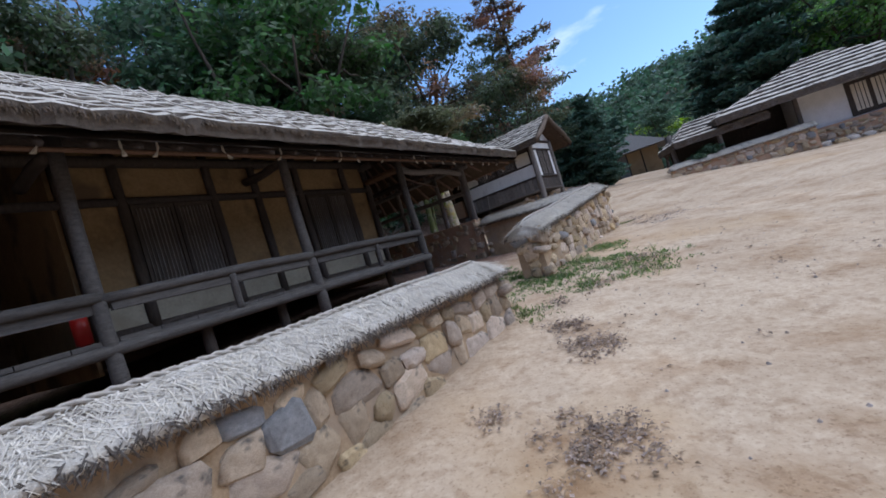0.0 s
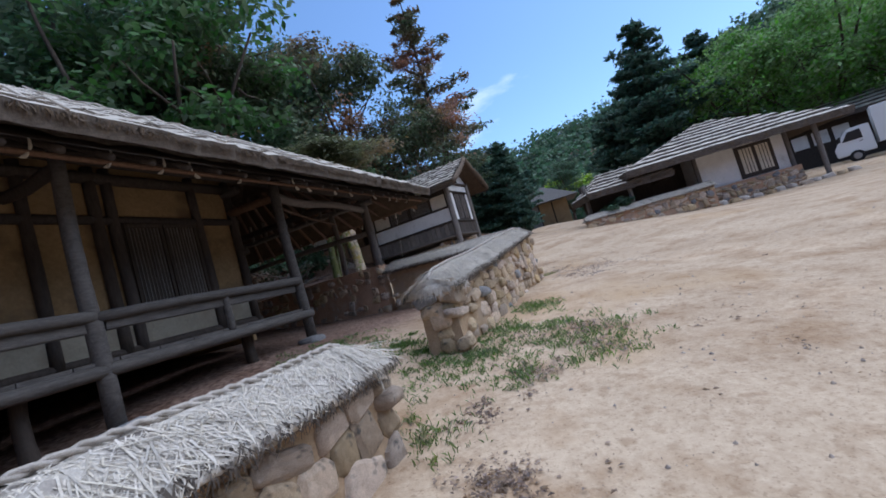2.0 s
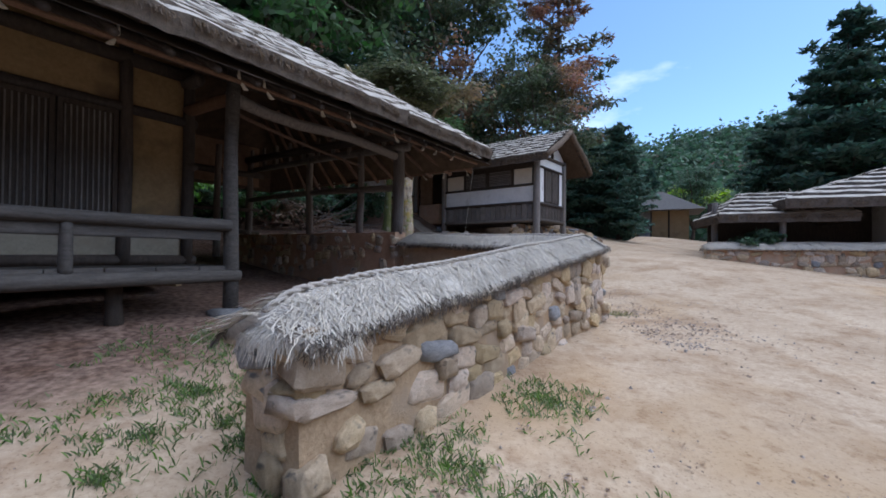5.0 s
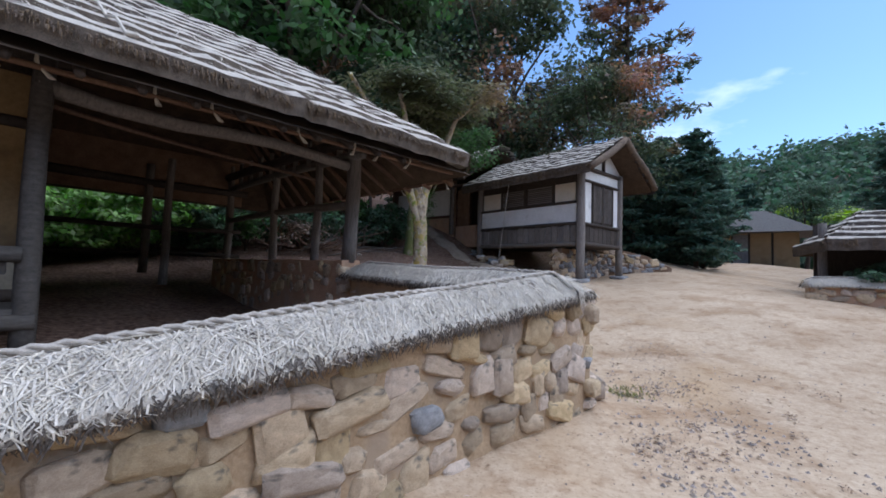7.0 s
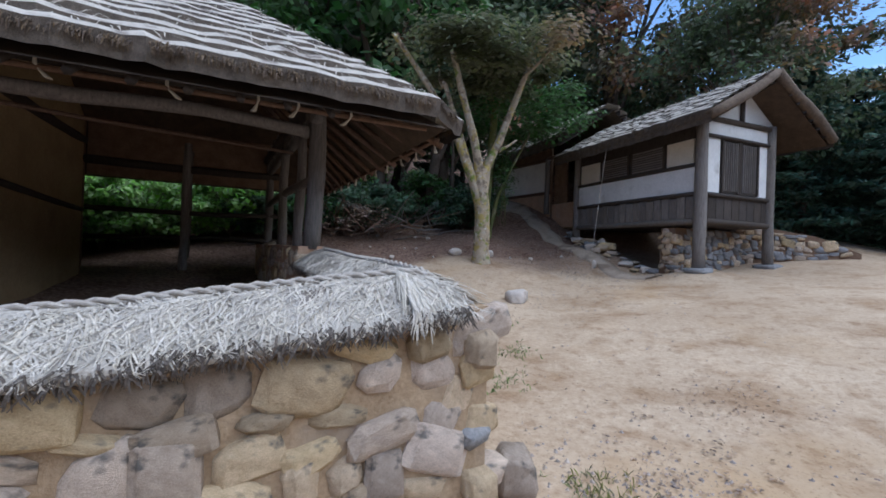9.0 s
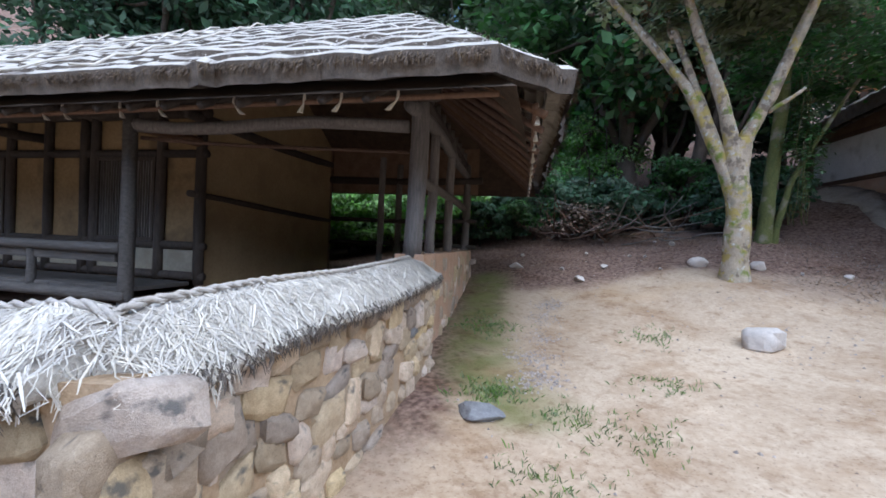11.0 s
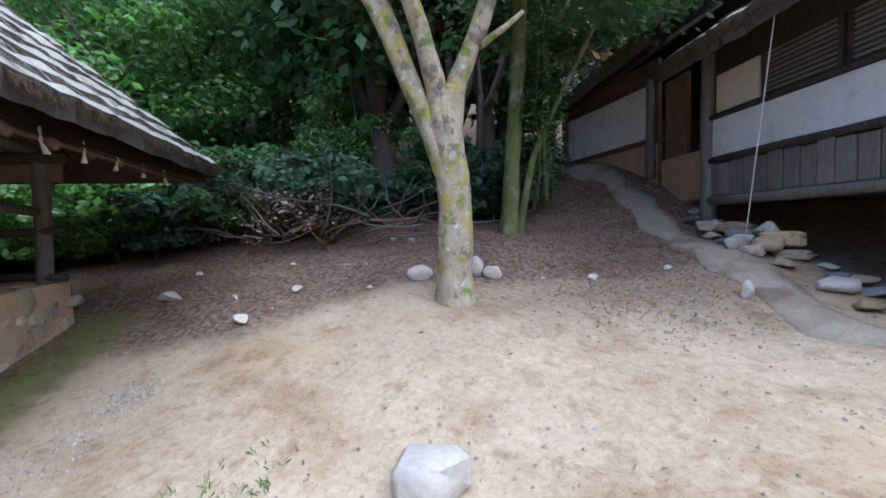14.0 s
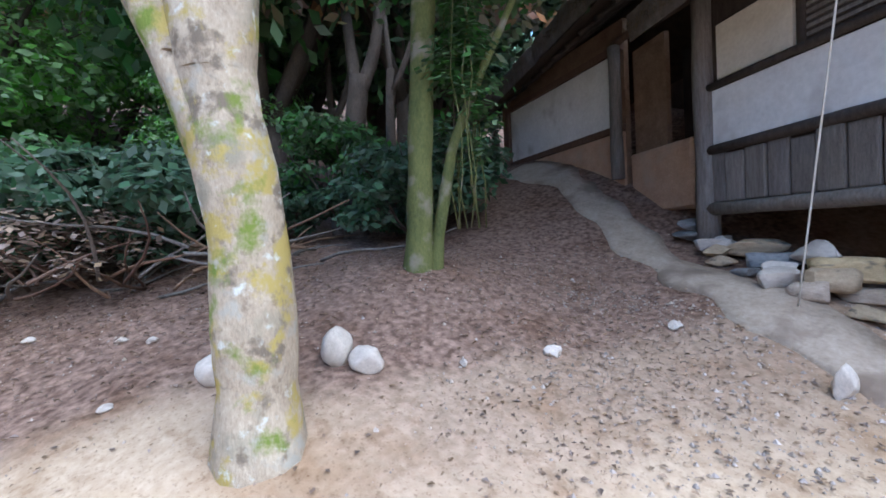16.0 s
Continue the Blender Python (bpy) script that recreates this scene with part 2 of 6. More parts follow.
def box(bm, x0, x1, y0, y1, z0, z1, bevel=0.0, wob=0.0, seed=0):
    r = bmesh.ops.create_cube(bm, size=1)
    vs = r["verts"]
    bmesh.ops.scale(bm, vec=(x1 - x0, y1 - y0, z1 - z0), verts=vs)
    bmesh.ops.translate(bm, vec=((x0 + x1) / 2, (y0 + y1) / 2, (z0 + z1) / 2), verts=vs)
    if bevel:
        es = {e for v in vs for e in v.link_edges}
        r = bmesh.ops.bevel(bm, geom=list(es), offset=bevel, segments=2, affect="EDGES", profile=0.6)
        vs = r["verts"]
    if wob:
        rnd = random.Random(seed)
        for v in vs:
            v.co += Vector((rnd.uniform(-wob, wob), rnd.uniform(-wob, wob), rnd.uniform(-wob, wob)))
    return vs


def cube(x0, x1, y0, y1, z0, z1, bevel=0.008, wob=0.0, seed=0):
    bm = bmesh.new()
    box(bm, x0, x1, y0, y1, z0, z1, bevel, wob, seed)
    return bm


def log(bm, a, b, r0, r1, seed=0, bend=0.02, seg=8, rings=7, knots=0.06):
    """A hewn pole from a to b, tapered, slightly bent and knotty."""
    a, b = Vector(a), Vector(b)
    d = (b - a).normalized()
    side = d.cross(Vector((0, 0, 1)) if abs(d.z) < 0.9 else Vector((1, 0, 0))).normalized()
    up = side.cross(d)
    rnd = random.Random(seed)
    ph, am = rnd.uniform(0, 6.28), bend * (b - a).length
    prev = None
    for i in range(rings):
        t = i / (rings - 1)
        c = a.lerp(b, t) + (side * math.cos(ph) + up * math.sin(ph)) * am * math.sin(t * 3.1416) + (side * math.sin(ph * 2) + up * math.cos(ph)) * am * 0.4 * math.sin(t * 7.3)
        r = (r0 + (r1 - r0) * t) * (1 + rnd.uniform(-knots, knots))
        ring = [bm.verts.new(c + (side * math.cos(k * 6.2832 / seg) + up * math.sin(k * 6.2832 / seg)) * r * (1 + rnd.uniform(-knots, knots) * 0.6)) for k in range(seg)]
        if prev:
            for k in range(seg):
                bm.faces.new((prev[k], prev[(k + 1) % seg], ring[(k + 1) % seg], ring[k]))
        else:
            bm.faces.new(ring[::-1])
        prev = ring
    bm.faces.new(prev)


def pole(name, a, b, r0, r1, material, parent, seed=0, bend=0.015, label="", seg=8):
    bm = bmesh.new()
    log(bm, a, b, r0, r1, seed, bend, seg)
    return part(name, bm, material, parent, label, smooth=True)


def tube(name, pts, r, material, parent, label="", seg=6):
    bm = bmesh.new()
    prev = None
    for i, p in enumerate(pts):
        p = Vector(p)
        d = (Vector(pts[min(i + 1, len(pts) - 1)]) - Vector(pts[max(i - 1, 0)])).normalized()
        s = d.cross(Vector((0.13, 0.21, 0.97))).normalized()
        w = s.cross(d)
        ring = [bm.verts.new(p + (s * math.cos(k * 6.2832 / seg) + w * math.sin(k * 6.2832 / seg)) * r) for k in range(seg)]
        if prev:
            for k in range(seg):
                bm.faces.new((prev[k], prev[(k + 1) % seg], ring[(k + 1) % seg], ring[k]))
        else:
            bm.faces.new(ring[::-1])
        prev = ring
    bm.faces.new(prev)
    return part(name, bm, material, parent, label, smooth=True)


def data_mesh(name, verts, faces, material, smooth=False):
    me = bpy.data.meshes.new(name)
    me.from_pydata(verts, [], faces)
    me.update()
    me.materials.append(material)
    if smooth:
        me.polygons.foreach_set("use_smooth", [True] * len(me.polygons))
    return me


def ribbons(name, strands, material, parent, label="", kind="stuff"):
    """Thin straws: each strand is (points, half width, side vector)."""
    vs, fs = [], []
    for pts, w, side in strands:
        k = len(vs)
        s = Vector(side).normalized()
        for i, p in enumerate(pts):
            ww = w * (1.0 if i < len(pts) - 1 else 0.4)
            vs.append(tuple(Vector(p) - s * ww))
            vs.append(tuple(Vector(p) + s * ww))
        for i in range(len(pts) - 1):
            fs.append((k + 2 * i, k + 2 * i + 1, k + 2 * i + 3, k + 2 * i + 2))
    ob = new(name, data_mesh(name, vs, fs, material))
    ob.parent = parent
    if label:
        ob["label"] = label
    if kind:
        ob["kind"] = kind
    return ob

# ---- ground ----
HILLS = [0.94, -0.02, 0.07, 0.32, 0.01, -0.28, 0.12, 0.17, 1.3, -0.53, -0.34, 0.0, -0.22, -0.03, 0.13, 0.51, -1.0, 0.95, -0.32, 1.32, 0.01, -0.28, 0.02, -0.44, 0.39, -0.55, 0.82, -0.16,
         2.6, -0.0, -0.12, -0.01, 0.22, -0.12, -0.43, 0.25, -1.59, 0.7, -0.19, -0.17, -0.54, -0.03, -0.24, 0.21, 0.23, 0.55, 0.49, -1.39, -0.06, -0.09, 0.09, -0.1, -0.2, 0.08, -0.41, 0.14, 0.56]
CENTRES = [(x, y) for x in (-9, -4, 0, 4, 8, 18) for y in (-3, 4, 9, 14, 18, 22, 26, 32, 45)]
D0, UX, UY = (1.55, 15.1), 0.51, 0.86   # the main house: its end post and the direction of its front


def smooth01(t):
    t = min(max(t, 0.0), 1.0)
    return t * t * (3 - 2 * t)


def to_house(x, y):
    dx, dy = x - D0[0], y - D0[1]
    return dx * UX + dy * UY, -dx * UY + dy * UX


def ground_z(x, y):
    """The yard's gentle slopes, and wooded hills beyond it."""
    cx, cy = min(max(x, -14), 34), min(max(y, -8), 52)
    z = HILLS[0] + HILLS[1] * cx + HILLS[2] * cy
    for w, (a, b) in zip(HILLS[3:], CENTRES):
        z += w * math.exp(-((cx - a) ** 2 + (cy - b) ** 2) / 32.0)
    for h, a, b, r in ((0.15, 0.8, 21.4, 1.6), (0.40, 2.8, 25.4, 1.3), (0.28, 5.7, 24.0, 1.2), (-0.13, 3.2, 19.7, 1.3), (0.33, -0.4, 23.8, 1.25)):
        z += h * math.exp(-((x - a) ** 2 + (y - b) ** 2) / (r * r))
    u, v = to_house(x, y)
    z += 16 * smooth01((v - 10) / 40) * smooth01((60 - u) / 30)
    far = math.hypot(x - 14, y - 22)
    az = math.atan2(y - 22, x - 14)
    z += (44 + 9 * math.sin(az * 3 + 1)) * smooth01((far - 46) / 110)
    return z


def make_ground():
    xs = sorted(set([-420, -300, -220, -160, -120] + list(range(-90, -20, 6)) + [q * 0.45 - 20 for q in range(0, 33)] + [q * 0.2 - 5.0 for q in range(0, 66)] + [q * 0.45 + 8.3 for q in range(0, 64)] + list(range(38, 130, 6)) + [160, 220, 300, 420]))
    ys = sorted(set([-420, -300, -200, -140, -100] + list(range(-70, -10, 6)) + [q * 0.45 - 9 for q in range(0, 27)] + [q * 0.2 + 3.3 for q in range(0, 120)] + [q * 0.45 + 27.5 for q in range(0, 38)] + list(range(45, 190, 6)) + [220, 300, 420]))
    vs, fs, lit, green = [], [], [], []
    strip = [(-2.6, 18.0), (-0.9, 17.15), (0.7, 16.4), (2.1, 15.85), (3.2, 15.85)]
    for y in ys:
        for x in xs:
            near = 1 if -20 < x < 36 and -9 < y < 43 else 0
            z = ground_z(x, y) + near * (0.022 * noise.noise((x * 1.3, y * 1.3, 0)) + 0.012 * noise.noise((x * 3.7, y * 3.7, 4)))
            vs.append((x, y, z))
            u, v = to_house(x, y)
            n = noise.noise((x * 0.5, y * 0.5, 2)) * 1.2 + noise.noise((x * 1.7, y * 1.7, 5)) * 0.5
            woods = smooth01((v - 3.9 + n * 0.45) / 0.8) if u > 0.8 else smooth01((v + 3.2 + n * 0.4) / 2.0)
            if x > 2.6 and y > 21.5:
                woods *= 0.25 + 0.6 * smooth01((4.0 - x + n * 0.5) / 1.6)
            if y > 20.8 and u > 0.8:
                woods = max(woods, 0.6 * smooth01((v - 2.3 + n * 0.5) / 1.6) * smooth01((y - 20.8) / 1.6) * smooth01((6.5 - x) / 2))
            far = math.hypot(x - 14, y - 22)
            d = 9.0
            if near:
                for (ax, ay), (bx, by) in zip(strip, strip[1:]):
                    t = min(max(((x - ax) * (bx - ax) + (y - ay) * (by - ay)) / ((bx - ax) ** 2 + (by - ay) ** 2), 0), 1)
                    d = min(d, math.hypot(x - ax - t * (bx - ax), y - ay - t * (by - ay)))
            green.append(1.7 * smooth01(1.25 - d / 0.55))
            lit.append(max(woods, smooth01((far - 33) / 8)))
    w = len(xs)
    for j in range(len(ys) - 1):
        for i in range(w - 1):
            fs.append((j * w + i, j * w + i + 1, (j + 1) * w + i + 1, (j + 1) * w + i))
    m = mat("sandy_ground", (0.345, 0.245, 0.16), (0.55, 0.43, 0.31), 0.55, 0.97, 0.9, c3=(0.42, 0.295, 0.18), spots=0.2, fine=26)
    nt = m.node_tree
    n, l = nt.nodes, nt.links
    p = n["Principled BSDF"]
    base = p.inputs["Base Color"].links[0].from_socket
    at = n.new("ShaderNodeAttribute")
    at.attribute_name = "litter"
    soil = n.new("ShaderNodeTexNoise")
    soil.inputs["Scale"].default_value, soil.inputs["Detail"].default_value = 14, 6
    co = n.new("ShaderNodeTexCoord")
    l.new(co.outputs["Object"], soil.inputs["Vector"])
    sr = n.new("ShaderNodeValToRGB")
    sr.color_ramp.elements[0].position, sr.color_ramp.elements[1].position = 0.35, 0.68
    sr.color_ramp.elements[0].color, sr.color_ramp.elements[1].color = (0.10, 0.06, 0.044, 1), (0.30, 0.20, 0.155, 1)
    l.new(soil.outputs[0], sr.inputs[0])
    mx = n.new("ShaderNodeMixRGB")
    l.new(at.outputs["Fac"], mx.inputs[0])
    l.new(base, mx.inputs[1])
    l.new(sr.outputs[0], mx.inputs[2])
    peb = n.new("ShaderNodeTexVoronoi")
    peb.inputs["Scale"].default_value = 21
    l.new(co.outputs["Object"], peb.inputs["Vector"])
    pr = n.new("ShaderNodeValToRGB")
    pr.color_ramp.elements[0].position, pr.color_ramp.elements[1].position = 0.08, 0.16
    pr.color_ramp.elements[0].color, pr.color_ramp.elements[1].color = (0.55, 0.5, 0.46, 1), (1, 1, 1, 1)
    l.new(peb.outputs["Distance"], pr.inputs[0])
    moss = n.new("ShaderNodeAttribute")
    moss.attribute_name = "moss"
    mf = n.new("ShaderNodeMath")
    mf.operation = "MULTIPLY"
    mf.use_clamp = True
    mg = n.new("ShaderNodeTexNoise")
    mg.inputs["Scale"].default_value, mg.inputs["Detail"].default_value = 2.2, 7
    l.new(co.outputs["Object"], mg.inputs["Vector"])
    l.new(moss.outputs["Fac"], mf.inputs[0])
    l.new(mg.outputs[0], mf.inputs[1])
    mm = n.new("ShaderNodeMixRGB")
    mm.inputs[2].default_value = (0.17, 0.165, 0.06, 1)
    l.new(mf.outputs[0], mm.inputs[0])
    l.new(mx.outputs[0], mm.inputs[1])
    top_ = mm.outputs[0]
    # damp darker patches, rain-washed pale ones and coarse grit
    for sc, dt, lo, hi, tone, amt in ((1.15, 8, 0.50, 0.66, (0.66, 0.56, 0.46, 1), 0.75), (0.7, 6, 0.55, 0.7, (1.14, 1.12, 1.1, 1), 0.6), (5.5, 9, 0.54, 0.64, (0.62, 0.54, 0.47, 1), 0.55), (34.0, 6, 0.56, 0.66, (0.55, 0.5, 0.46, 1), 0.6)):
        tx_ = n.new("ShaderNodeTexNoise")
        tx_.inputs["Scale"].default_value, tx_.inputs["Detail"].default_value, tx_.inputs["Roughness"].default_value = sc, dt, 0.62
        l.new(co.outputs["Object"], tx_.inputs["Vector"])
        tr_ = n.new("ShaderNodeValToRGB")
        tr_.color_ramp.elements[0].position, tr_.color_ramp.elements[1].position = lo, hi
        tr_.color_ramp.elements[0].color, tr_.color_ramp.elements[1].color = (1, 1, 1, 1), tone
        l.new(tx_.outputs[0], tr_.inputs[0])
        tm_ = n.new("ShaderNodeMixRGB")
        tm_.blend_type = "MULTIPLY"
        tm_.inputs[0].default_value = amt
        l.new(top_, tm_.inputs[1])
        l.new(tr_.outputs[0], tm_.inputs[2])
        top_ = tm_.outputs[0]
    mul = n.new("ShaderNodeMixRGB")
    mul.blend_type = "MULTIPLY"
    mul.inputs[0].default_value = 0.6
    l.new(top_, mul.inputs[1])
    l.new(pr.outputs[0], mul.inputs[2])
    l.new(mul.outputs[0], p.inputs["Base Color"])
    me = data_mesh("ground", vs, fs, m, True)
    a = me.attributes.new("litter", "FLOAT", "POINT")
    a.data.foreach_set("value", lit)
    a2 = me.attributes.new("moss", "FLOAT", "POINT")
    a2.data.foreach_set("value", green)
    return tagged(new("ground", me), "sandy yard of trodden earth rising into wooded slopes", "ground", kind="structure")


ground = make_ground()

# ---- stones ----


def stone_mesh(seed, sharp=0.15):
    """An angular field stone: skewed corners, chipped edges, a nearly flat face."""
    rnd = random.Random(seed)
    bm = bmesh.new()
    bmesh.ops.create_cube(bm, size=1)
    for v in bm.verts:
        v.co.x += rnd.uniform(-0.27, 0.10) * (1 if v.co.x > 0 else -1)
        v.co.z += rnd.uniform(-0.28, 0.12) * (1 if v.co.z > 0 else -1)
        v.co.y += rnd.uniform(-0.10, 0.06) * (1 if v.co.y > 0 else -1)
    bmesh.ops.bevel(bm, geom=bm.edges[:], offset=sharp * rnd.uniform(0.8, 1.4), segments=1, affect="EDGES")
    for v in bm.verts:
        v.co += Vector((rnd.uniform(-1, 1), rnd.uniform(-1, 1), rnd.uniform(-1, 1))) * 0.035
    bmesh.ops.triangulate(bm, faces=bm.faces[:])
    me = bpy.data.meshes.new("stone")
    bm.to_mesh(me)
    bm.free()
    me.polygons.foreach_set("use_smooth", [rnd.random() < 0.55 for _ in me.polygons])
    return me


def boulder_mesh(seed, material, worn=13, low=0.26):
    """A weathered round-edged boulder: a lumpy ball flattened by a few worn faces."""
    rnd = random.Random(seed)
    bm = bmesh.new()
    bmesh.ops.create_icosphere(bm, subdivisions=3, radius=0.62)
    cuts = [(Vector((rnd.uniform(-1, 1), rnd.uniform(-1, 1), rnd.uniform(-1, 1))).normalized(), rnd.uniform(low, low + 0.2)) for _ in range(worn)]
    for v in bm.verts:
        for c, h in cuts:
            d = v.co.dot(c)
            if d > h:
                v.co -= c * (d - h) * 0.97
        v.co *= 1.06 + 0.07 * noise.noise(v.co * 3 + Vector((seed, 0, 0))) + 0.06 * noise.noise(v.co * 8)
    me = bpy.data.meshes.new("rock")
    bm.to_mesh(me)
    bm.free()
    me.materials.append(material)
    me.polygons.foreach_set("use_smooth", [rnd.random() < 0.5 for _ in me.polygons])
    return me


STONES = {}
ROUND = [boulder_mesh(61 + q_, M_PALE, 8, 0.40) for q_ in range(3)]
for me_ in ROUND:
    me_.polygons.foreach_set("use_smooth", [True] * len(me_.polygons))
BOULDERS = {key: [boulder_mesh(s_ + 7 * q_, m_) for q_ in range(5)] for s_, (key, m_) in enumerate((("field", M_STONE), ("grey", M_GREY), ("pale", M_PALE)))}
for key, ma_, count in (("field", M_STONE, 18), ("grey", M_GREY, 5), ("pale", M_PALE, 5)):
    STONES[key] = []
    for q in range(count):
        me_ = stone_mesh(100 + q + count * 7)
        me_.materials.append(ma_)
        STONES[key].append(me_)


def lay_stones(parent, length, base, top, at, rnd, size=(0.2, 0.46), course=(0.13, 0.26), depth=0.2, grey=0.08, proud=0.035, names="stone", skip=0.05):
    """Rubble courses on a face: base(s), top(s) give heights along it, at(s, out, z) a place in the parent's frame and the face's turn."""
    made = 0
    zmin = min(base(length * k / 8) for k in range(9))
    zmax = max(top(length * k / 8) for k in range(9))
    z = zmin
    while z < zmax:
        h = rnd.uniform(*course)
        s = rnd.uniform(-0.2, 0.0)
        while s < length:
            w = rnd.uniform(*size) * (0.8 + h)
            sc = s + w / 2
            zz = z + h / 2 + rnd.uniform(-0.035, 0.035)
            if 0.02 < sc < length - 0.02 and base(sc) - 0.06 < zz < top(sc) - 0.03 and rnd.random() > skip:
                kind = "grey" if rnd.random() < grey else "field"
                ob = new(names, rnd.choice(STONES[kind]))
                place, turn = at(sc, proud - depth / 2 + rnd.uniform(-0.025, 0.03), zz)
                ob.parent = parent
                hh = h * rnd.uniform(0.72, 1.25)
                ob.matrix_local = Matrix.Translation(place) @ Matrix.Rotation(turn, 4, "Z") @ Matrix.Rotation(rnd.uniform(-0.32, 0.32), 4, "Y") @ Matrix.Diagonal((w * 1.17, depth, hh * 1.26, 1))
                made += 1
            s += w + rnd.uniform(0.0, 0.03)
        z += h * rnd.uniform(0.86, 0.98)
    return made


HOUSE_M = pose(D0[0], D0[1], 0, 0, 0, math.degrees(math.atan2(UY, UX)))
HOUSE_I = HOUSE_M.inverted()


def from_house(u, v):
    return D0[0] + UX * u - UY * v, D0[1] + UY * u + UX * v


def gz_house(u, v):
    return ground_z(*from_house(u, v))


def thatch_cap(parent, line, half, drop, rnd, strands=700, ends=(True, True), rope=True):
    """A straw cap along line [(x, y, z ridge)], half wide each side, drop deep, with drooping straw and a twisted ridge rope."""
    pts = [Vector(p) for p in line]
    segs = [(pts[i], pts[i + 1], (pts[i + 1] - pts[i]).length) for i in range(len(pts) - 1)]
    total = sum(q[2] for q in segs)

    def along(s):
        for a, b, L in segs:
            if s <= L or (a, b, L) == segs[-1]:
                d = (b - a).normalized()
                flat_d = Vector((d.x, d.y, 0)).normalized()
                return a.lerp(b, min(max(s / L, -0.3), 1.3)), flat_d, Vector((-flat_d.y, flat_d.x, 0))
            s -= L

    def tip(s):
        """How far the cap sinks towards its rounded ends."""
        near = min(s if ends[0] else 9.0, total - s if ends[1] else 9.0)
        return drop * 0.4 * max(0.0, 1 - max(near, 0.0) / 0.22) ** 1.5

    n = max(8, int(total / 0.12))
    prof = [(-1.0, -1.25), (-1.02, -1.0), (-0.72, -0.62), (-0.4, -0.22), (-0.12, -0.03), (0.12, -0.03), (0.4, -0.22), (0.72, -0.62), (1.02, -1.0), (1.0, -1.25), (0.5, -1.05), (-0.5, -1.05)]
    vs, fs = [], []
    for i in range(n + 1):
        s = total * i / n
        c, d, w = along(s)
        for k, (a, b) in enumerate(prof):
            j = noise.noise((s * 3.1 + k * 0.7, k * 1.7, half * 9)) * 0.035
            vs.append(tuple(c + w * (a * half * (1 + j)) + Vector((0, 0, b * drop + j * 0.7 - tip(s) * (1 - 0.75 * abs(a))))))
    m = len(prof)
    for i in range(n):
        for k in range(m):
            fs.append((i * m + k, i * m + (k + 1) % m, (i + 1) * m + (k + 1) % m, (i + 1) * m + k))
    fs.append(tuple(range(m))[::-1])
    fs.append(tuple(n * m + k for k in range(m)))
    cap = new("thatch_cap", data_mesh("thatch_cap", vs, fs, M_THATCH, True))
    cap.parent = parent
    cap["label"] = "grey rice-straw cap"
    top, fringe = [], []

    def lay(f):
        for (f0, z0), (f1, z1) in zip(((0.0, -0.03), (0.12, -0.03), (0.4, -0.22), (0.72, -0.62)), ((0.12, -0.03), (0.4, -0.22), (0.72, -0.62), (1.1, -1.1))):
            if f <= f1:
                return drop * (z0 + (z1 - z0) * (f - f0) / (f1 - f0)) + 0.005
        return -1.1 * drop

    for q in range(int(strands * 2.6)):
        s = rnd.uniform(-0.03, total + 0.03)
        c, d, w = along(s)
        sd = rnd.choice((-1, 1))
        lean = rnd.gauss(0, 0.11) + 0.16 * noise.noise((s * 2.3, sd * 4.0, half))
        a0 = rnd.uniform(0.02, 0.8)
        ln = rnd.uniform(0.2, 0.5)
        curl = rnd.gauss(0, 0.03)
        line_pts = []
        for k in range(5):
            f = a0 + ln * k / 4
            line_pts.append(c + w * sd * half * min(f, 1.06) + d * (lean * k / 4 + curl * math.sin(k * 1.57)) + Vector((0, 0, lay(f) + rnd.uniform(0, 0.011) - 0.10 * max(f - 0.95, 0) - tip(s) * (1 - 0.75 * min(f, 1.0)))))
        top.append((line_pts, rnd.uniform(0.0018, 0.0045), d + Vector((0, 0, rnd.uniform(-0.3, 0.3)))))
    # short broken straws tossed across the lay
    for q in range(int(strands * 0.5)):
        s = rnd.uniform(0.0, total)
        c, d, w = along(s)
        sd = rnd.choice((-1, 1))
        f0, ang, ln = rnd.uniform(0.08, 0.95), rnd.uniform(-1.4, 1.4), rnd.uniform(0.05, 0.2)
        line_pts = []
        for k in range(3):
            f = min(max(f0 + math.cos(ang) * ln * k / 2 / half, 0.0), 1.08)
            line_pts.append(c + w * sd * half * f + d * math.sin(ang) * ln * k / 2 + Vector((0, 0, lay(f) + 0.006 + rnd.uniform(0, 0.016) - tip(s) * (1 - 0.75 * min(f, 1.0)))))
        top.append((line_pts, rnd.uniform(0.0022, 0.0045), d * math.cos(ang) - w * sd * math.sin(ang) + Vector((0, 0, 0.2))))
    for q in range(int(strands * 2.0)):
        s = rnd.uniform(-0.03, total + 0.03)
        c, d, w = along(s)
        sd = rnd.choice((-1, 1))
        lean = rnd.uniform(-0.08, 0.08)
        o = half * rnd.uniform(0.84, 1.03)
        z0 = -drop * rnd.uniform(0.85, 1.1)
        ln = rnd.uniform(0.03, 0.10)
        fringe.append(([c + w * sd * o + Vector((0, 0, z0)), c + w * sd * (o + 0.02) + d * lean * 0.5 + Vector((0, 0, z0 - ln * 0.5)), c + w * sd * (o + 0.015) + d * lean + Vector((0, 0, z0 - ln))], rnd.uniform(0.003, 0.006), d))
    for e, on in enumerate(ends):
        if not on:
            continue
        c, d, w = along(0 if e == 0 else total)
        out = -d if e == 0 else d
        hub = c - out * 0.30 - Vector((0, 0, 0.012))
        for q in range(int(strands * 0.42)):
            th = rnd.uniform(-1.55, 1.55)
            way = out * math.cos(th) + w * math.sin(th)
            side = out * -math.sin(th) + w * math.cos(th)
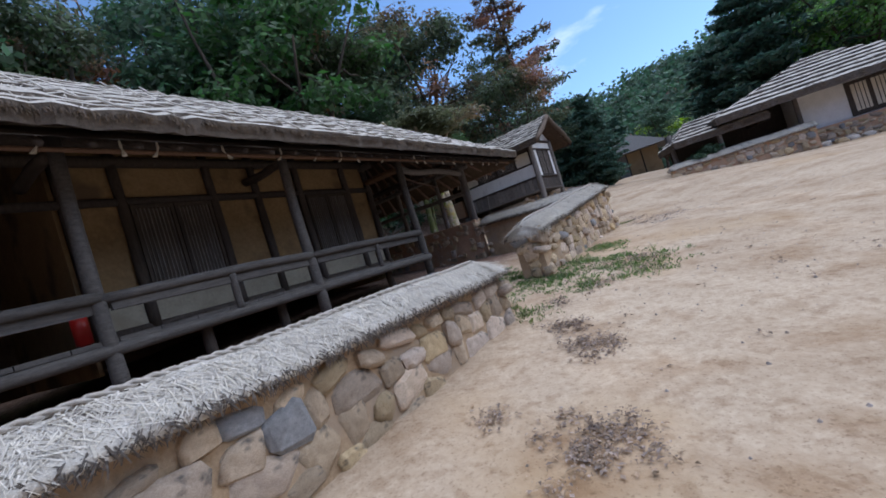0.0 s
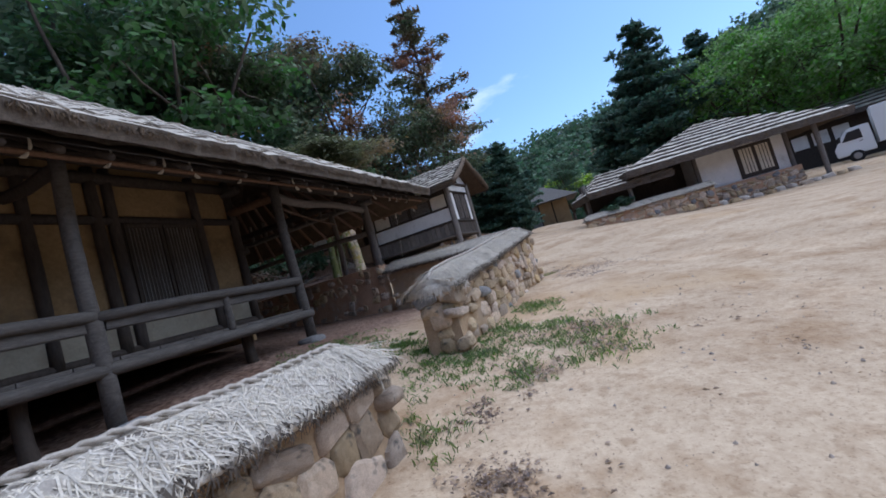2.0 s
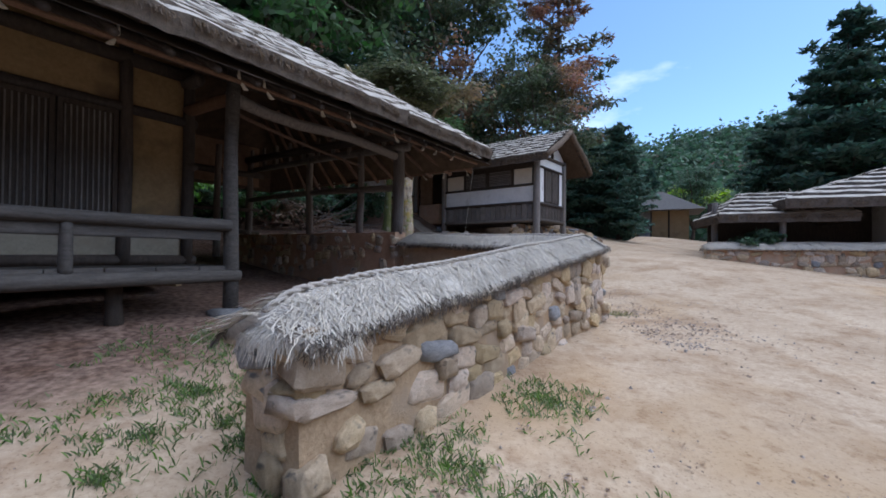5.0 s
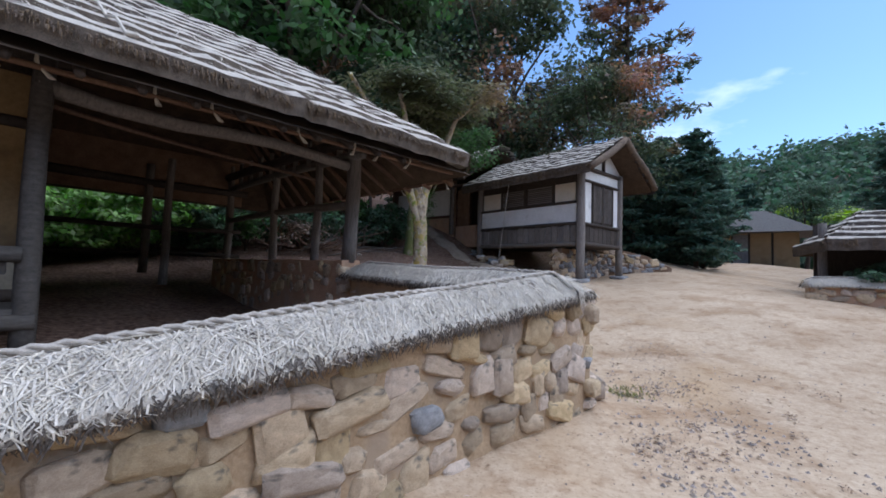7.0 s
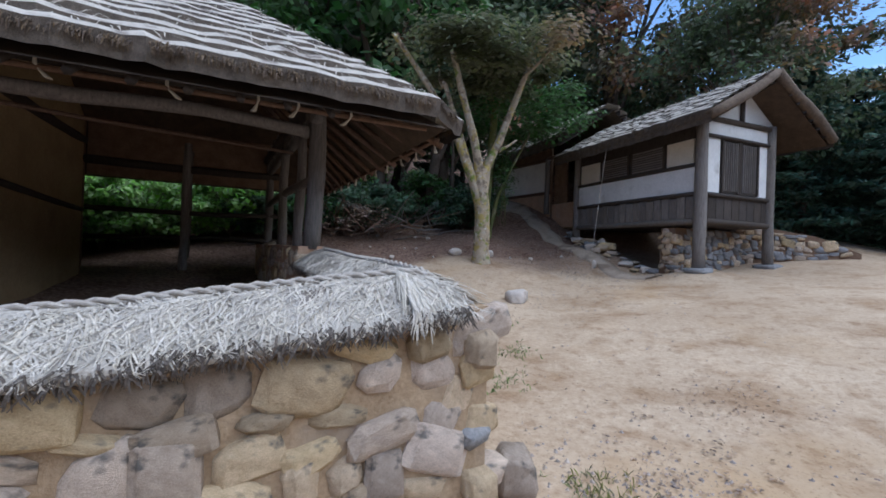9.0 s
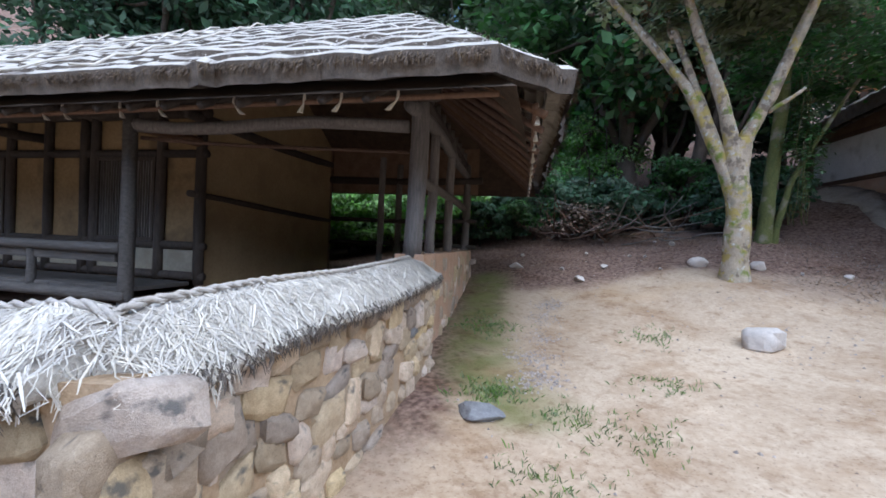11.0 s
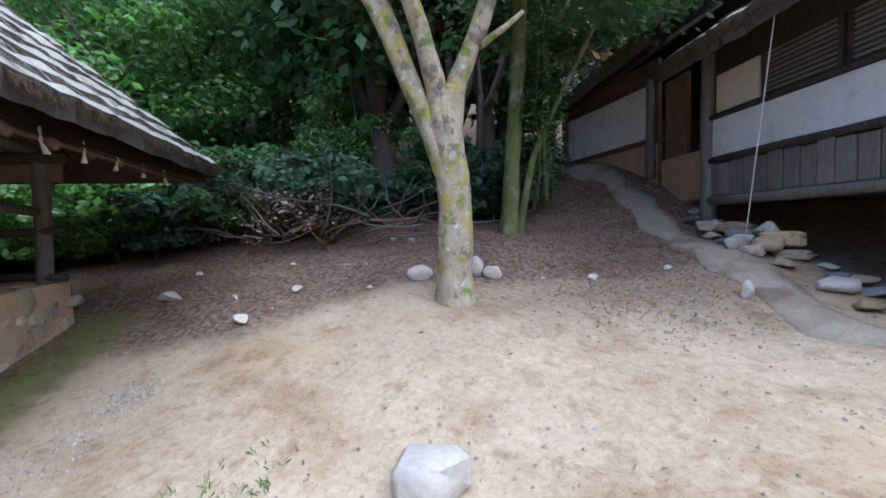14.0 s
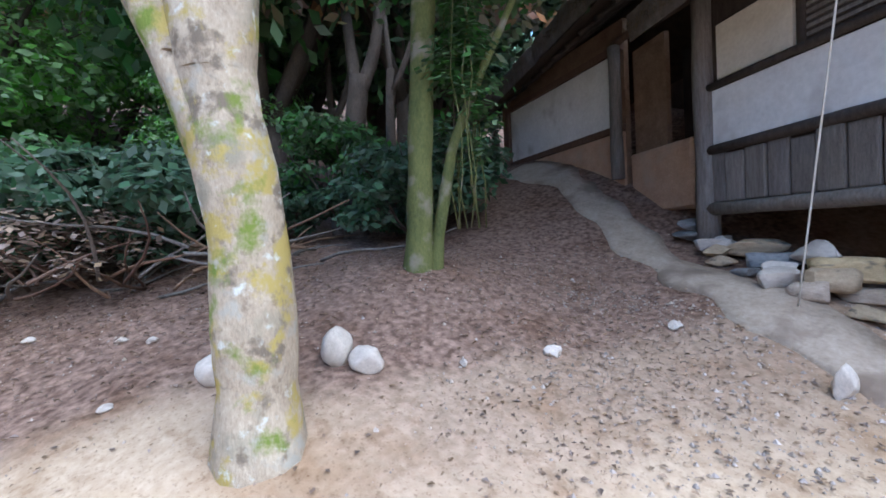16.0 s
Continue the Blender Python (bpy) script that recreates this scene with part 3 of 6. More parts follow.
            r0, ln, sway = rnd.uniform(0.06, 0.30), rnd.uniform(0.12, 0.26), rnd.gauss(0, 0.05)
            pts_ = []
            for k in range(5):
                r = r0 + ln * k / 4
                edge_ = max(0.0, r - 0.37)
                pts_.append(hub + way * (r - edge_ * 0.8) + side * sway * k / 4 + Vector((0, 0, lay(min(r / 0.37, 1.0)) + rnd.uniform(0.0, 0.02) - edge_ * 0.9)))
            top.append((pts_, rnd.uniform(0.002, 0.0045), side + Vector((0, 0, rnd.uniform(-0.3, 0.3)))))
    ribbons("loose_straw", top, M_STRAND, parent, "bleached loose rice straw")
    ribbons("straw_fringe", fringe, M_DARKSTRAW if rope else M_BROWNSTRAW, parent, "dark straw fringe")
    if rope:
        for ph in (0.0, 3.1416):
            rp = []
            k = int(total / 0.05)
            for i in range(k + 1):
                s = total * i / k
                c, d, w = along(s)
                rp.append(c + w * 0.012 * math.cos(s * 34 + ph) + Vector((0, 0, 0.016 + 0.012 * math.sin(s * 34 + ph) - tip(s))))
            tube("ridge_rope", rp, 0.014, M_ROPE, parent, "twisted straw ridge rope", 5)


def rubble_wall(name, m, length, ridge, thick, label, seed, strands=0, ends=(True, True), drop=0.20, half=0.36, back=False, core_mat=None, cover=True, bare=0.0, **how):
    """A clay and rubble wall along its own x, its face towards -y, under a straw cap or bare."""
    rnd = random.Random(seed)
    w = thing(name, m, label, "stone wall", kind="structure")
    gz = lambda s: ground_z(*(m @ Vector((s, 0, 0))).xy)
    n = max(6, int(length / 0.25))
    top = lambda s: ridge(s) - (drop * 0.9 if cover else 0.0)
    vs, fs = [], []
    for i in range(n + 1):
        s = length * i / n
        for yy, zz in ((-thick / 2, gz(s) - 0.3), (-thick / 2 + 0.03, top(s)), (thick / 2 - 0.03, top(s)), (thick / 2, gz(s) - 0.3)):
            vs.append((s, yy + 0.03 * noise.noise((s * 2, zz * 3, 1)), zz + (0.03 * noise.noise((s * 1.5, yy, 8)) if not cover else 0)))
    for i in range(n):
        for k in range(4):
            fs.append((i * 4 + k, i * 4 + (k + 1) % 4, i * 4 + 4 + (k + 1) % 4, i * 4 + 4 + k))
    fs += [(3, 2, 1, 0), tuple(n * 4 + k for k in range(4))]
    core = new("clay_core", data_mesh("clay_core", vs, fs, core_mat or M_MUD))
    core.parent = w
    core["label"] = "ochre clay mortar"
    lay_stones(w, length, gz, lambda s: top(s) - 0.05, lambda s, o, z: (Vector((s, -thick / 2 - o, z)), 0.0), rnd, **how)
    if back:
        lay_stones(w, length, gz, lambda s: top(s) - 0.05, lambda s, o, z: (Vector((s, thick / 2 + o, z)), 0.0), rnd, **how)
    for on, ss, sg in ((ends[0], 0.0, -1), (ends[1], length, 1)):
        if on:
            lay_stones(w, thick, lambda q: gz(ss), lambda q: top(ss) - 0.05, lambda q, o, z: (Vector((ss + sg * o, -thick / 2 + q, z)), math.pi / 2), rnd, size=(0.22, 0.30), course=(0.12, 0.2), proud=0.05, skip=0.0)
    if cover:
        k = max(3, int(length / 0.8))
        line = [(-0.06 + (length + 0.12 - bare) * i / k, 0.02 * math.sin(i * 1.7 + seed), ridge(length * i / k) + 0.012 * math.sin(i * 2.1)) for i in range(k + 1)]
        thatch_cap(w, line, half, drop, rnd, strands, ends)
    return w


# ---- thatched hip roofs ----


def hip_rect(x0, x1, y0, y1, z0, zr, in0, in1, f):
    """The roof's outline at height f: in0 and in1 are the hips' insets at its two ends."""
    ym = (y0 + y1) / 2
    return x0 + in0 * f, x1 - in1 * f, y0 + (ym - y0) * f, y1 + (ym - y1) * f, z0 + (zr - z0) * f


def thatch_roof(parent, rect, rows, rnd, thick=0.16, eave=0.22, step=0.16, strand_n=2500, sides=(True, True, True, True), sag=0.0, mat_top=None, fringe=True, round_corner=None):
    """Courses of straw laid round a hip roof, each with a ragged lower edge lying over the one below."""
    x0, x1, y0, y1, z0, zr, in0, in1 = rect
    straw = []
    for r in range(rows):
        fa, fb = r / rows, min((r + 1.35) / rows, 1.0)
        vs, fs = [], []
        A = hip_rect(*rect, fa)
        B = hip_rect(*rect, fb)
        ca = [(A[0], A[2]), (A[1], A[2]), (A[1], A[3]), (A[0], A[3])]
        cb = [(B[0], B[2]), (B[1], B[2]), (B[1], B[3]), (B[0], B[3])]
        on = list(sides)
        if round_corner:
            # the hip between the first two sides swells out and is blunted
            cut, out, along_ = round_corner
            for ring_, f in ((ca, fa), (cb, fb)):
                g = 1 - f
                x, y = ring_[1]
                ring_[1:2] = [(x - cut * g, y), (x + out * g, y + along_ * g)]
            on = [True] * 5
        for sd in range(len(ca)):
            if not on[sd]:
                continue
            a0, a1 = Vector((*ca[sd], A[4])), Vector((*ca[(sd + 1) % len(ca)], A[4]))
            b0, b1 = Vector((*cb[sd], B[4])), Vector((*cb[(sd + 1) % len(ca)], B[4]))
            L = (a1 - a0).length
            n = max(2, int(L / step))
            outw = Vector(((a1 - a0).y, -(a1 - a0).x, 0)).normalized()
            k0 = len(vs)
            for i in range(n + 1):
                t = i / n
                p, q = a0.lerp(a1, t), b0.lerp(b1, t)
                if sag:
                    dz = -sag * math.sin(t * math.pi)
                    p.z += dz
                    q.z += dz
                j = noise.noise((t * L * 1.9 + r * 3.3, r * 2.7, sd * 5.1))
                j2 = noise.noise((t * L * 6.0 + r * 1.3, r * 7.7, sd * 3.1))
                down = (p - q).normalized()
                edge = down * (0.09 * j + 0.09 * j2)
                lift = Vector((0, 0, thick * (1.0 + 0.35 * j2)))
                th = eave if r == 0 else thick
                edge0 = edge if 0 < i < n else Vector((0, 0, 0))
                vs += [tuple(p + edge0 + lift - Vector((0, 0, thick + th)) - outw * 0.03), tuple(p + edge0 + lift + Vector((0, 0, -0.02)) + outw * 0.015), tuple(p.lerp(q, 0.22) + lift * 0.98), tuple(p.lerp(q, 0.55) + lift * 0.55 + Vector((0, 0, 0.02 * j))), tuple(q + Vector((0, 0, -0.02)))]
                if i < n:
                    fringe_pts = (p + edge0 + lift, down, outw, (a1 - a0).normalized())
                    straw.append((fringe_pts, r))
            for i in range(n):
                for k in range(4):
                    m0 = k0 + i * 5 + k
                    fs.append((m0, m0 + 5, m0 + 6, m0 + 1))
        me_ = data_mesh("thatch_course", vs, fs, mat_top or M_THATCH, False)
        # dark cut ends, deepened to paint the shadow line under each course
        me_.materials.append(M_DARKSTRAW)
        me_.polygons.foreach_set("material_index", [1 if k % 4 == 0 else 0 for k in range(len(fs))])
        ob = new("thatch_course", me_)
        ob.parent = parent
    per = strand_n / max(1, len(straw))
    top, low = [], []
    for (p, down, outw, al), r in straw:
        k = int(per) + (1 if rnd.random() < per % 1 else 0)
        for q in range(k):
            o = p + al * rnd.uniform(0, step)
            d = (down + al * rnd.uniform(-0.6, 0.6)).normalized()
            st = o - d * rnd.uniform(0.10, 0.32) + Vector((0, 0, rnd.uniform(0.0, 0.02)))
            en = o + d * rnd.uniform(-0.06, 0.05) + Vector((0, 0, rnd.uniform(-0.03, 0.02)))
            top.append(([st, st.lerp(en, 0.5) + Vector((0, 0, 0.012)), en], rnd.uniform(0.0025, 0.006), al))
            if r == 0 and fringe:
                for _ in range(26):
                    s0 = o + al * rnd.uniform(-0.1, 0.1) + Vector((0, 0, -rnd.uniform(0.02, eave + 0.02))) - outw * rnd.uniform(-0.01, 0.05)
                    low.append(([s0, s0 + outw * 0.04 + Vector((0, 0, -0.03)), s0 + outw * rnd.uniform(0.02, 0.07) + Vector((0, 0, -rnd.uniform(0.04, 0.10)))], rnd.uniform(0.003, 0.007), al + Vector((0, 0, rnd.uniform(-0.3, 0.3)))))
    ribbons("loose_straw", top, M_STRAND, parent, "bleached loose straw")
    # brown fringe, its tone lowered for the shade below the eave lip
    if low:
        ribbons("eave_fringe", low, M_BROWNSTRAW, parent, "ragged brown straw eave darkened for shade")
    # the closed underside, its brown darkened to deepen the shade beneath
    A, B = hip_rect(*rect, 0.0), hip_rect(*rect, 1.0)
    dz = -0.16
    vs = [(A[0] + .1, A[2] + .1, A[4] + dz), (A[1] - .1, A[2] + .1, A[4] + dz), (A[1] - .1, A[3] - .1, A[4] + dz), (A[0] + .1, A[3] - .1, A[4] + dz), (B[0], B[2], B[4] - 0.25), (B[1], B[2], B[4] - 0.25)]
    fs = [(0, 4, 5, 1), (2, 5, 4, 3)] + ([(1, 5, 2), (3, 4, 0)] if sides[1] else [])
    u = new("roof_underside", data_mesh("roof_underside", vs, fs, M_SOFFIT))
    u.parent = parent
    u["label"] = "shade-dark earth and brushwood soffit"

# ---- the yard's walls ----
HA = math.degrees(math.atan2(UY, UX))


def house_pose(u, v, turn=0.0):
    x, y = from_house(u, v)
    return pose(x, y, 0, 0, 0, HA + turn)


rubble_wall("wall_1", house_pose(-15.0, -4.03), 7.35, lambda s: 1.93, 0.5, "low rubble and clay wall under a bleached straw cap", 11, 2600, (False, True))
rubble_wall("wall_2", house_pose(-5.5, -3.86), 5.88, lambda s: 2.27 + 0.096 * s, 0.5, "rubble and clay yard wall under a bleached straw cap", 12, 3000, (True, True), bare=0.28)
rubble_wall("wall_3", house_pose(0.11, -3.92, 90), 3.62, lambda s: 2.81 + 0.03 * s, 0.5, "short rubble wall running back to the open barn", 13, 1650, (True, True), grey=0.03, size=(0.18, 0.38))
rubble_wall("wall_4", house_pose(0.0, -0.1, 93.4), 5.4, lambda s: 2.96, 0.42, "clay and stone plinth of the open barn", 14, cover=False, core_mat=M_REDCLAY, ends=(False, True), back=True, size=(0.14, 0.3), grey=0.0, proud=0.006, skip=0.38)

# ---- main house ----
house = thing("thatched_house", HOUSE_M, "long thatched farmhouse with a railed porch and an open barn end", "house")
hr = random.Random(21)
thatch_roof(house, (-16.5, 1.42, -1.62, 6.62, 4.60, 7.22, 2.5, 2.5), 11, hr, strand_n=5200, eave=0.07, round_corner=(0.25, 0.40, 0.65))

ry = random.Random(9)
for k in range(11):
    # straw ropes thrown over the roof
    ua = -14.5 + k * 1.42 + ry.uniform(-0.3, 0.3)
    ub = ua + ry.uniform(-0.9, 0.9)
    pts = [(ua + (ub - ua) * t / 14, -1.66 + 4.0 * t / 14, 4.66 + 0.11 + 2.62 * (0.97 * t / 14) + 0.035 * math.sin(t * 2.9 + k)) for t in range(15)]
    if max(p[0] - (1.42 - 2.5 * (p[2] - 4.6) / 2.62) for p in pts) < -0.15:
        tube("roof_rope", pts, 0.016, M_STRAND, house, "pale straw rope over the thatch", 5)


def panel(name, x0, x1, y, z0, z1, material, label="", t=0.06, parent=None):
    return part(name, cube(x0, x1, y - t / 2, y + t / 2, z0, z1, 0.006), material, parent or house, label)


def side_panel(name, x, y0, y1, z0, z1, material, label="", t=0.06, parent=None):
    return part(name, cube(x - t / 2, x + t / 2, y0, y1, z0, z1, 0.006), material, parent or house, label)


WV, WU = 0.74, -3.83
SILL, HEAD, FLOOR_Z = 2.88, 4.32, 2.36
panel("wall", -10.2, WU, WV + 0.06, FLOOR_Z, 5.7, M_SHADECLAY, "ochre clay-plastered wall", 0.08)
side_panel("wall", WU - 0.05, WV + 0.10, 5.0, 2.0, 6.2, M_CLAYWALL, "ochre clay-plastered end wall", 0.08)
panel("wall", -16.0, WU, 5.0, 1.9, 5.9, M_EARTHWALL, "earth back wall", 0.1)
side_panel("wall", -10.24, WV + 0.10, 4.94, 1.9, 6.0, M_SHADECLAY, "shade-dark inner wall beside the open room")
side_panel("wall", -15.96, WV, 4.94, 1.9, 5.6, M_SHADECLAY, "shade-dark end wall")
panel("room_floor", -15.9, -10.3, 2.8, 2.2, 2.3, M_DARKWOOD, "dark floor of the open room", 4.2)
panel("dado", -10.2, WU - 0.1, WV - 0.002, FLOOR_Z + 0.06, SILL - 0.06, M_DADO, "plaster dado in a shade-darkened tone", 0.03)
for q, uu in enumerate((-3.83, -4.62, -6.02, -6.25, -7.09, -8.0, -9.46, -10.15, -11.5, -13.0, -14.5)):
    pole("wall_post", (uu, WV - 0.02, FLOOR_Z - 0.1), (uu, WV - 0.02, 5.2), 0.085, 0.08, M_DARKWOOD, house, 300 + q, 0.004)
for q, (zz, rr) in enumerate(((SILL, 0.07), (HEAD + 0.06, 0.07), (5.05, 0.09), (FLOOR_Z + 0.03, 0.07))):
    pole("wall_beam", (-16 if zz > 4 else -10.2, WV - 0.02, zz), (WU + 0.1, WV - 0.02, zz), rr, rr, M_DARKWOOD, house, 320 + q, 0.001)
pole("wall_beam", (WU - 0.02, 0.5, 3.72), (WU - 0.02, 5.0, 3.55), 0.055, 0.05, M_DARKWOOD, house, 330, 0.004)
pole("wall_beam", (WU - 0.02, 0.4, 4.95), (WU - 0.02, 5.1, 5.0), 0.09, 0.08, M_DARKWOOD, house, 331, 0.01)


def lattice(x0, x1, y, z0, z1, bars=9, paper=None):
    """A pair of lattice door leaves of thin bars over dark or papered boards."""
    d = part("lattice_door", cube(x0, x1, y - 0.01, y + 0.02, z0, z1, 0.004), paper or M_DARKWOOD, house, "dark timber lattice door")
    for a, b in ((x0, (x0 + x1) / 2), ((x0 + x1) / 2, x1)):
        for c in ((a + 0.01, a + 0.06), (b - 0.06, b - 0.01)):
            part("stile", cube(c[0], c[1], y - 0.045, y - 0.012, z0, z1, 0.004), M_DARKWOOD, d)
        for c in (z0 + 0.03, z1 - 0.03):
            part("cross_rail", cube(a + 0.06, b - 0.06, y - 0.045, y - 0.012, c - 0.03, c + 0.03, 0.004), M_DARKWOOD, d)
        for k in range(bars):
            x = a + 0.06 + (b - a - 0.12) * (k + 0.5) / bars
            part("lattice_bar", cube(x - 0.008, x + 0.008, y - 0.03, y - 0.012, z0 + 0.06, z1 - 0.06, 0.0), M_TIMBER, d)


lattice(-9.38, -8.08, WV - 0.03, SILL + 0.05, HEAD)
lattice(-5.94, -4.70, WV - 0.03, SILL + 0.05, HEAD)
# porch floor, posts and rails
for k in range(26):
    x = -16 + k * 0.47
    part("floor_board", cube(x, x + 0.46, -0.52, 0.5, 2.27, 2.33, 0.006), M_RAIL, house)
pole("floor_beam", (-16, -0.56, 2.20), (WU + 0.05, -0.56, 2.22), 0.08, 0.075, M_RAIL, house, 341, 0.003, "weathered floor beam")
for q, uu in enumerate((-5.0, -7.9, -9.2, -11.6)):
    pole("floor_strut", (uu, -0.2, gz_house(uu, -0.2) - 0.05), (uu, -0.2, 2.22), 0.09, 0.08, M_DARKWOOD, house, 350 + q)
for q, uu in enumerate((-3.85, -7.25, -10.45, -13.9)):
    zb = gz_house(uu, -0.5)
    pole("porch_post", (uu, -0.5, zb + 0.05), (uu, -0.5, 4.92), 0.102, 0.085, M_RAIL, house, 360 + q, 0.006, "grey weathered round post")
    me_ = STONES["grey"][q % 5]
    ob = new("post_footing", me_)
    ob.parent = house
    ob.matrix_local = Matrix.Translation((uu, -0.5, zb)) @ Matrix.Diagonal((0.5, 0.45, 0.22, 1))
for q, (a, b) in enumerate(((-7.25, -3.9), (-10.45, -7.25), (-13.9, -10.45))):
    pole("top_rail", (a, -0.52, 2.82), (b, -0.54, 2.84), 0.065, 0.075, M_RAIL, house, 370 + q, 0.008, "hewn handrail pole")
    part("rail_board", cube(a + 0.1, b - 0.1, -0.53, -0.47, 2.66, 2.775, 0.012, 0.008, q), M_RAIL, house)
    for k in (0.52,):
        x = a + (b - a) * k
        pole("rail_stub", (x, -0.52, 2.26), (x, -0.52, 2.80), 0.06, 0.055, M_RAIL, house, 380 + q, 0.0)
pole("eave_beam", (-16, -0.5, 4.92), (0.3, -0.1, 4.92), 0.11, 0.10, M_DARKWOOD, house, 390, 0.002)
pole("cross_beam", (-3.9, -0.48, 4.52), (-0.1, -0.02, 4.58), 0.09, 0.08, M_TIMBER, house, 391, 0.03, "bowed barn beam")
pole("cross_bar", (-3.8, -0.38, 4.36), (-0.2, 0.9, 4.42), 0.028, 0.025, M_REDWOOD, house, 392, 0.01)
for q, uu in enumerate((-7.25, -10.55)):
    pole("tie_beam", (uu, -0.5, 4.62), (uu, WV, 4.66), 0.08, 0.08, M_DARKWOOD, house, 394 + q, 0.02)
pole("tie_beam", (-3.85, -0.5, 4.5), (-3.85, WV, 4.55), 0.08, 0.08, M_REDWOOD, house, 397, 0.02)
# open barn end
for q, (uu, vv, zb, zt, r0) in enumerate(((0.0, 0.0, 2.92, 5.05, 0.125), (-0.06, 1.05, 2.9, 4.75, 0.08), (-0.15, 2.65, 2.9, 5.0, 0.085), (-0.30, 5.05, 2.6, 5.0, 0.10), (-2.0, 5.0, 2.6, 5.0, 0.09), (-1.9, 3.6, 2.4, 4.9, 0.08))):
    pole("barn_post", (uu, vv, zb), (uu + 0.03, vv, zt), r0, r0 * 0.85, M_TIMBER, house, 400 + q, 0.012, "grey weathered round post")
pole("barn_beam", (0.0, -0.3, 4.72), (-0.3, 5.3, 4.70), 0.085, 0.075, M_TIMBER, house, 410, 0.012)
pole("barn_beam", (-0.05, -0.1, 4.98), (-0.35, 5.2, 4.98), 0.10, 0.09, M_DARKWOOD, house, 411, 0.004)
pole("barn_rail", (0.02, 0.1, 3.90), (-0.27, 5.0, 3.92), 0.075, 0.065, M_TIMBER, house, 412, 0.010, "split log rail")
pole("barn_rail", (-3.8, 5.0, 3.62), (0.0, 5.0, 3.66), 0.055, 0.05, M_DARKWOOD, house, 413, 0.01)
pole("barn_rail", (-3.8, 5.0, 3.02), (0.0, 5.0, 3.05), 0.055, 0.05, M_DARKWOOD, house, 414, 0.01)
pole("barn_beam", (-3.9, 5.0, 4.62), (0.1, 5.0, 4.62), 0.09, 0.085, M_DARKWOOD, house, 415, 0.008)
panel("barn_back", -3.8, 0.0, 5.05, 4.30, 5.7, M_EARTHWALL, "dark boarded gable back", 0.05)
for k in range(10):
    vv = 0.35 + 0.5 * k
    pole("short_stud", (-0.02 - 0.06 * vv, vv, 4.72), (-0.02 - 0.06 * vv, vv, 5.25), 0.05, 0.045, M_TIMBER, house, 420 + k, 0.0, seg=6)
for k in range(36):
    uu = -15.8 + k * 0.45
    pole("rafter", (uu, -1.45, 4.40), (uu + 0.03, 1.0, 5.83), 0.045, 0.05, M_DARKWOOD, house, 440 + k, 0.004, seg=6)
for k in range(12):
    vv = -0.9 + k * 0.55
    pole("rafter", (1.55 - 0.055 * (vv + 0.9), vv, 4.38), (-0.6, vv * 0.55 + 1.1, 5.95), 0.045, 0.05, M_REDWOOD, house, 480 + k, 0.004, seg=6)
pole("eave_pole", (-15.5, -1.26, 4.40), (1.15, -1.26, 4.47), 0.032, 0.028, M_REDWOOD, house, 500, 0.0015, "peeled pole tied under the eave")
pole("eave_pole", (1.46, -0.95, 4.46), (1.14, 6.1, 4.42), 0.03, 0.026, M_REDWOOD, house, 501, 0.002, "peeled pole tied under the eave")
rk = random.Random(5)
for k in range(34):
    on_front = k < 23
    if on_front:
        base = Vector((-15.0 + k * 0.70 + rk.uniform(-0.28, 0.28), -1.28, 4.45))
        al = Vector((1, 0, 0))
    else:
        base = Vector((1.48 - 0.03 * (k - 23), -0.8 + (k - 23) * 0.6, 4.40))
        al = Vector((0, 1, 0))
    bm = bmesh.new()
    prev = None
    tilt = al * rk.uniform(-0.14, 0.14)
    for z, r in ((0.12, 0.008), (0.02, 0.018), (-0.02, 0.010), (-0.05, 0.02), (-0.10, 0.030)):
        ring = [bm.verts.new(base + tilt * max(0, -z * 8) + Vector((math.cos(q * 0.898) * r, math.sin(q * 0.898) * r, z - (rk.uniform(0, 0.05) if z < -0.1 else 0)))) for q in range(7)]
        if prev:
            for q in range(7):
                bm.faces.new((prev[q], prev[(q + 1) % 7], ring[(q + 1) % 7], ring[q]))
        prev = ring
    bm.faces.new(prev)
    part("straw_tie", bm, M_STRAND, house, "knotted straw tie hanging from the eave pole")

# ---- raised annex house ----
AX_M = pose(5.8, 23.93, 0, 0, 0, 55.05 + 90)
annex = thing("raised_house", AX_M, "white-plastered thatched house raised on timber posts", "house")
ar = random.Random(31)
gA = lambda x, y: ground_z(*(AX_M @ Vector((x, y, 0))).xy)
thatch_roof(annex, (-0.75, 5.3, -4.15, 0.72, 6.42, 7.85, 0.02, 0.02), 8, ar, strand_n=2200, eave=0.2, sides=(True, False, True, False))
thatch_roof(annex, (4.9, 12.2, -4.3, 1.1, 7.02, 8.75, 0.02, 0.02), 8, ar, strand_n=1200, eave=0.2, sides=(True, False, True, False))
for q, (x, y, zb, zt, r) in enumerate(((0, 0, gA(0, 0) - 0.05, 6.75, 0.16), (0, -2.72, gA(0, -2.72) - 0.05, 6.75, 0.14), (4.85, 0, gA(4.85, 0) + 0.1, 6.75, 0.14), (6.72, 0.0, 4.6, 6.8, 0.11))):
    pole("corner_post", (x, y, zb), (x, y, zt), r, r * 0.9, M_TIMBER, annex, 600 + q, 0.004, "grey weathered corner post")
for q, (x, y) in enumerate(((0, 0), (0, -2.72))):
    ob = new("post_footing", STONES["grey"][q])
    ob.parent = annex
    ob.matrix_local = Matrix.Translation((x, y, gA(x, y))) @ Matrix.Diagonal((0.62, 0.55, 0.26, 1))
P = lambda name, bm, material, label="": part(name, bm, material, annex, label)
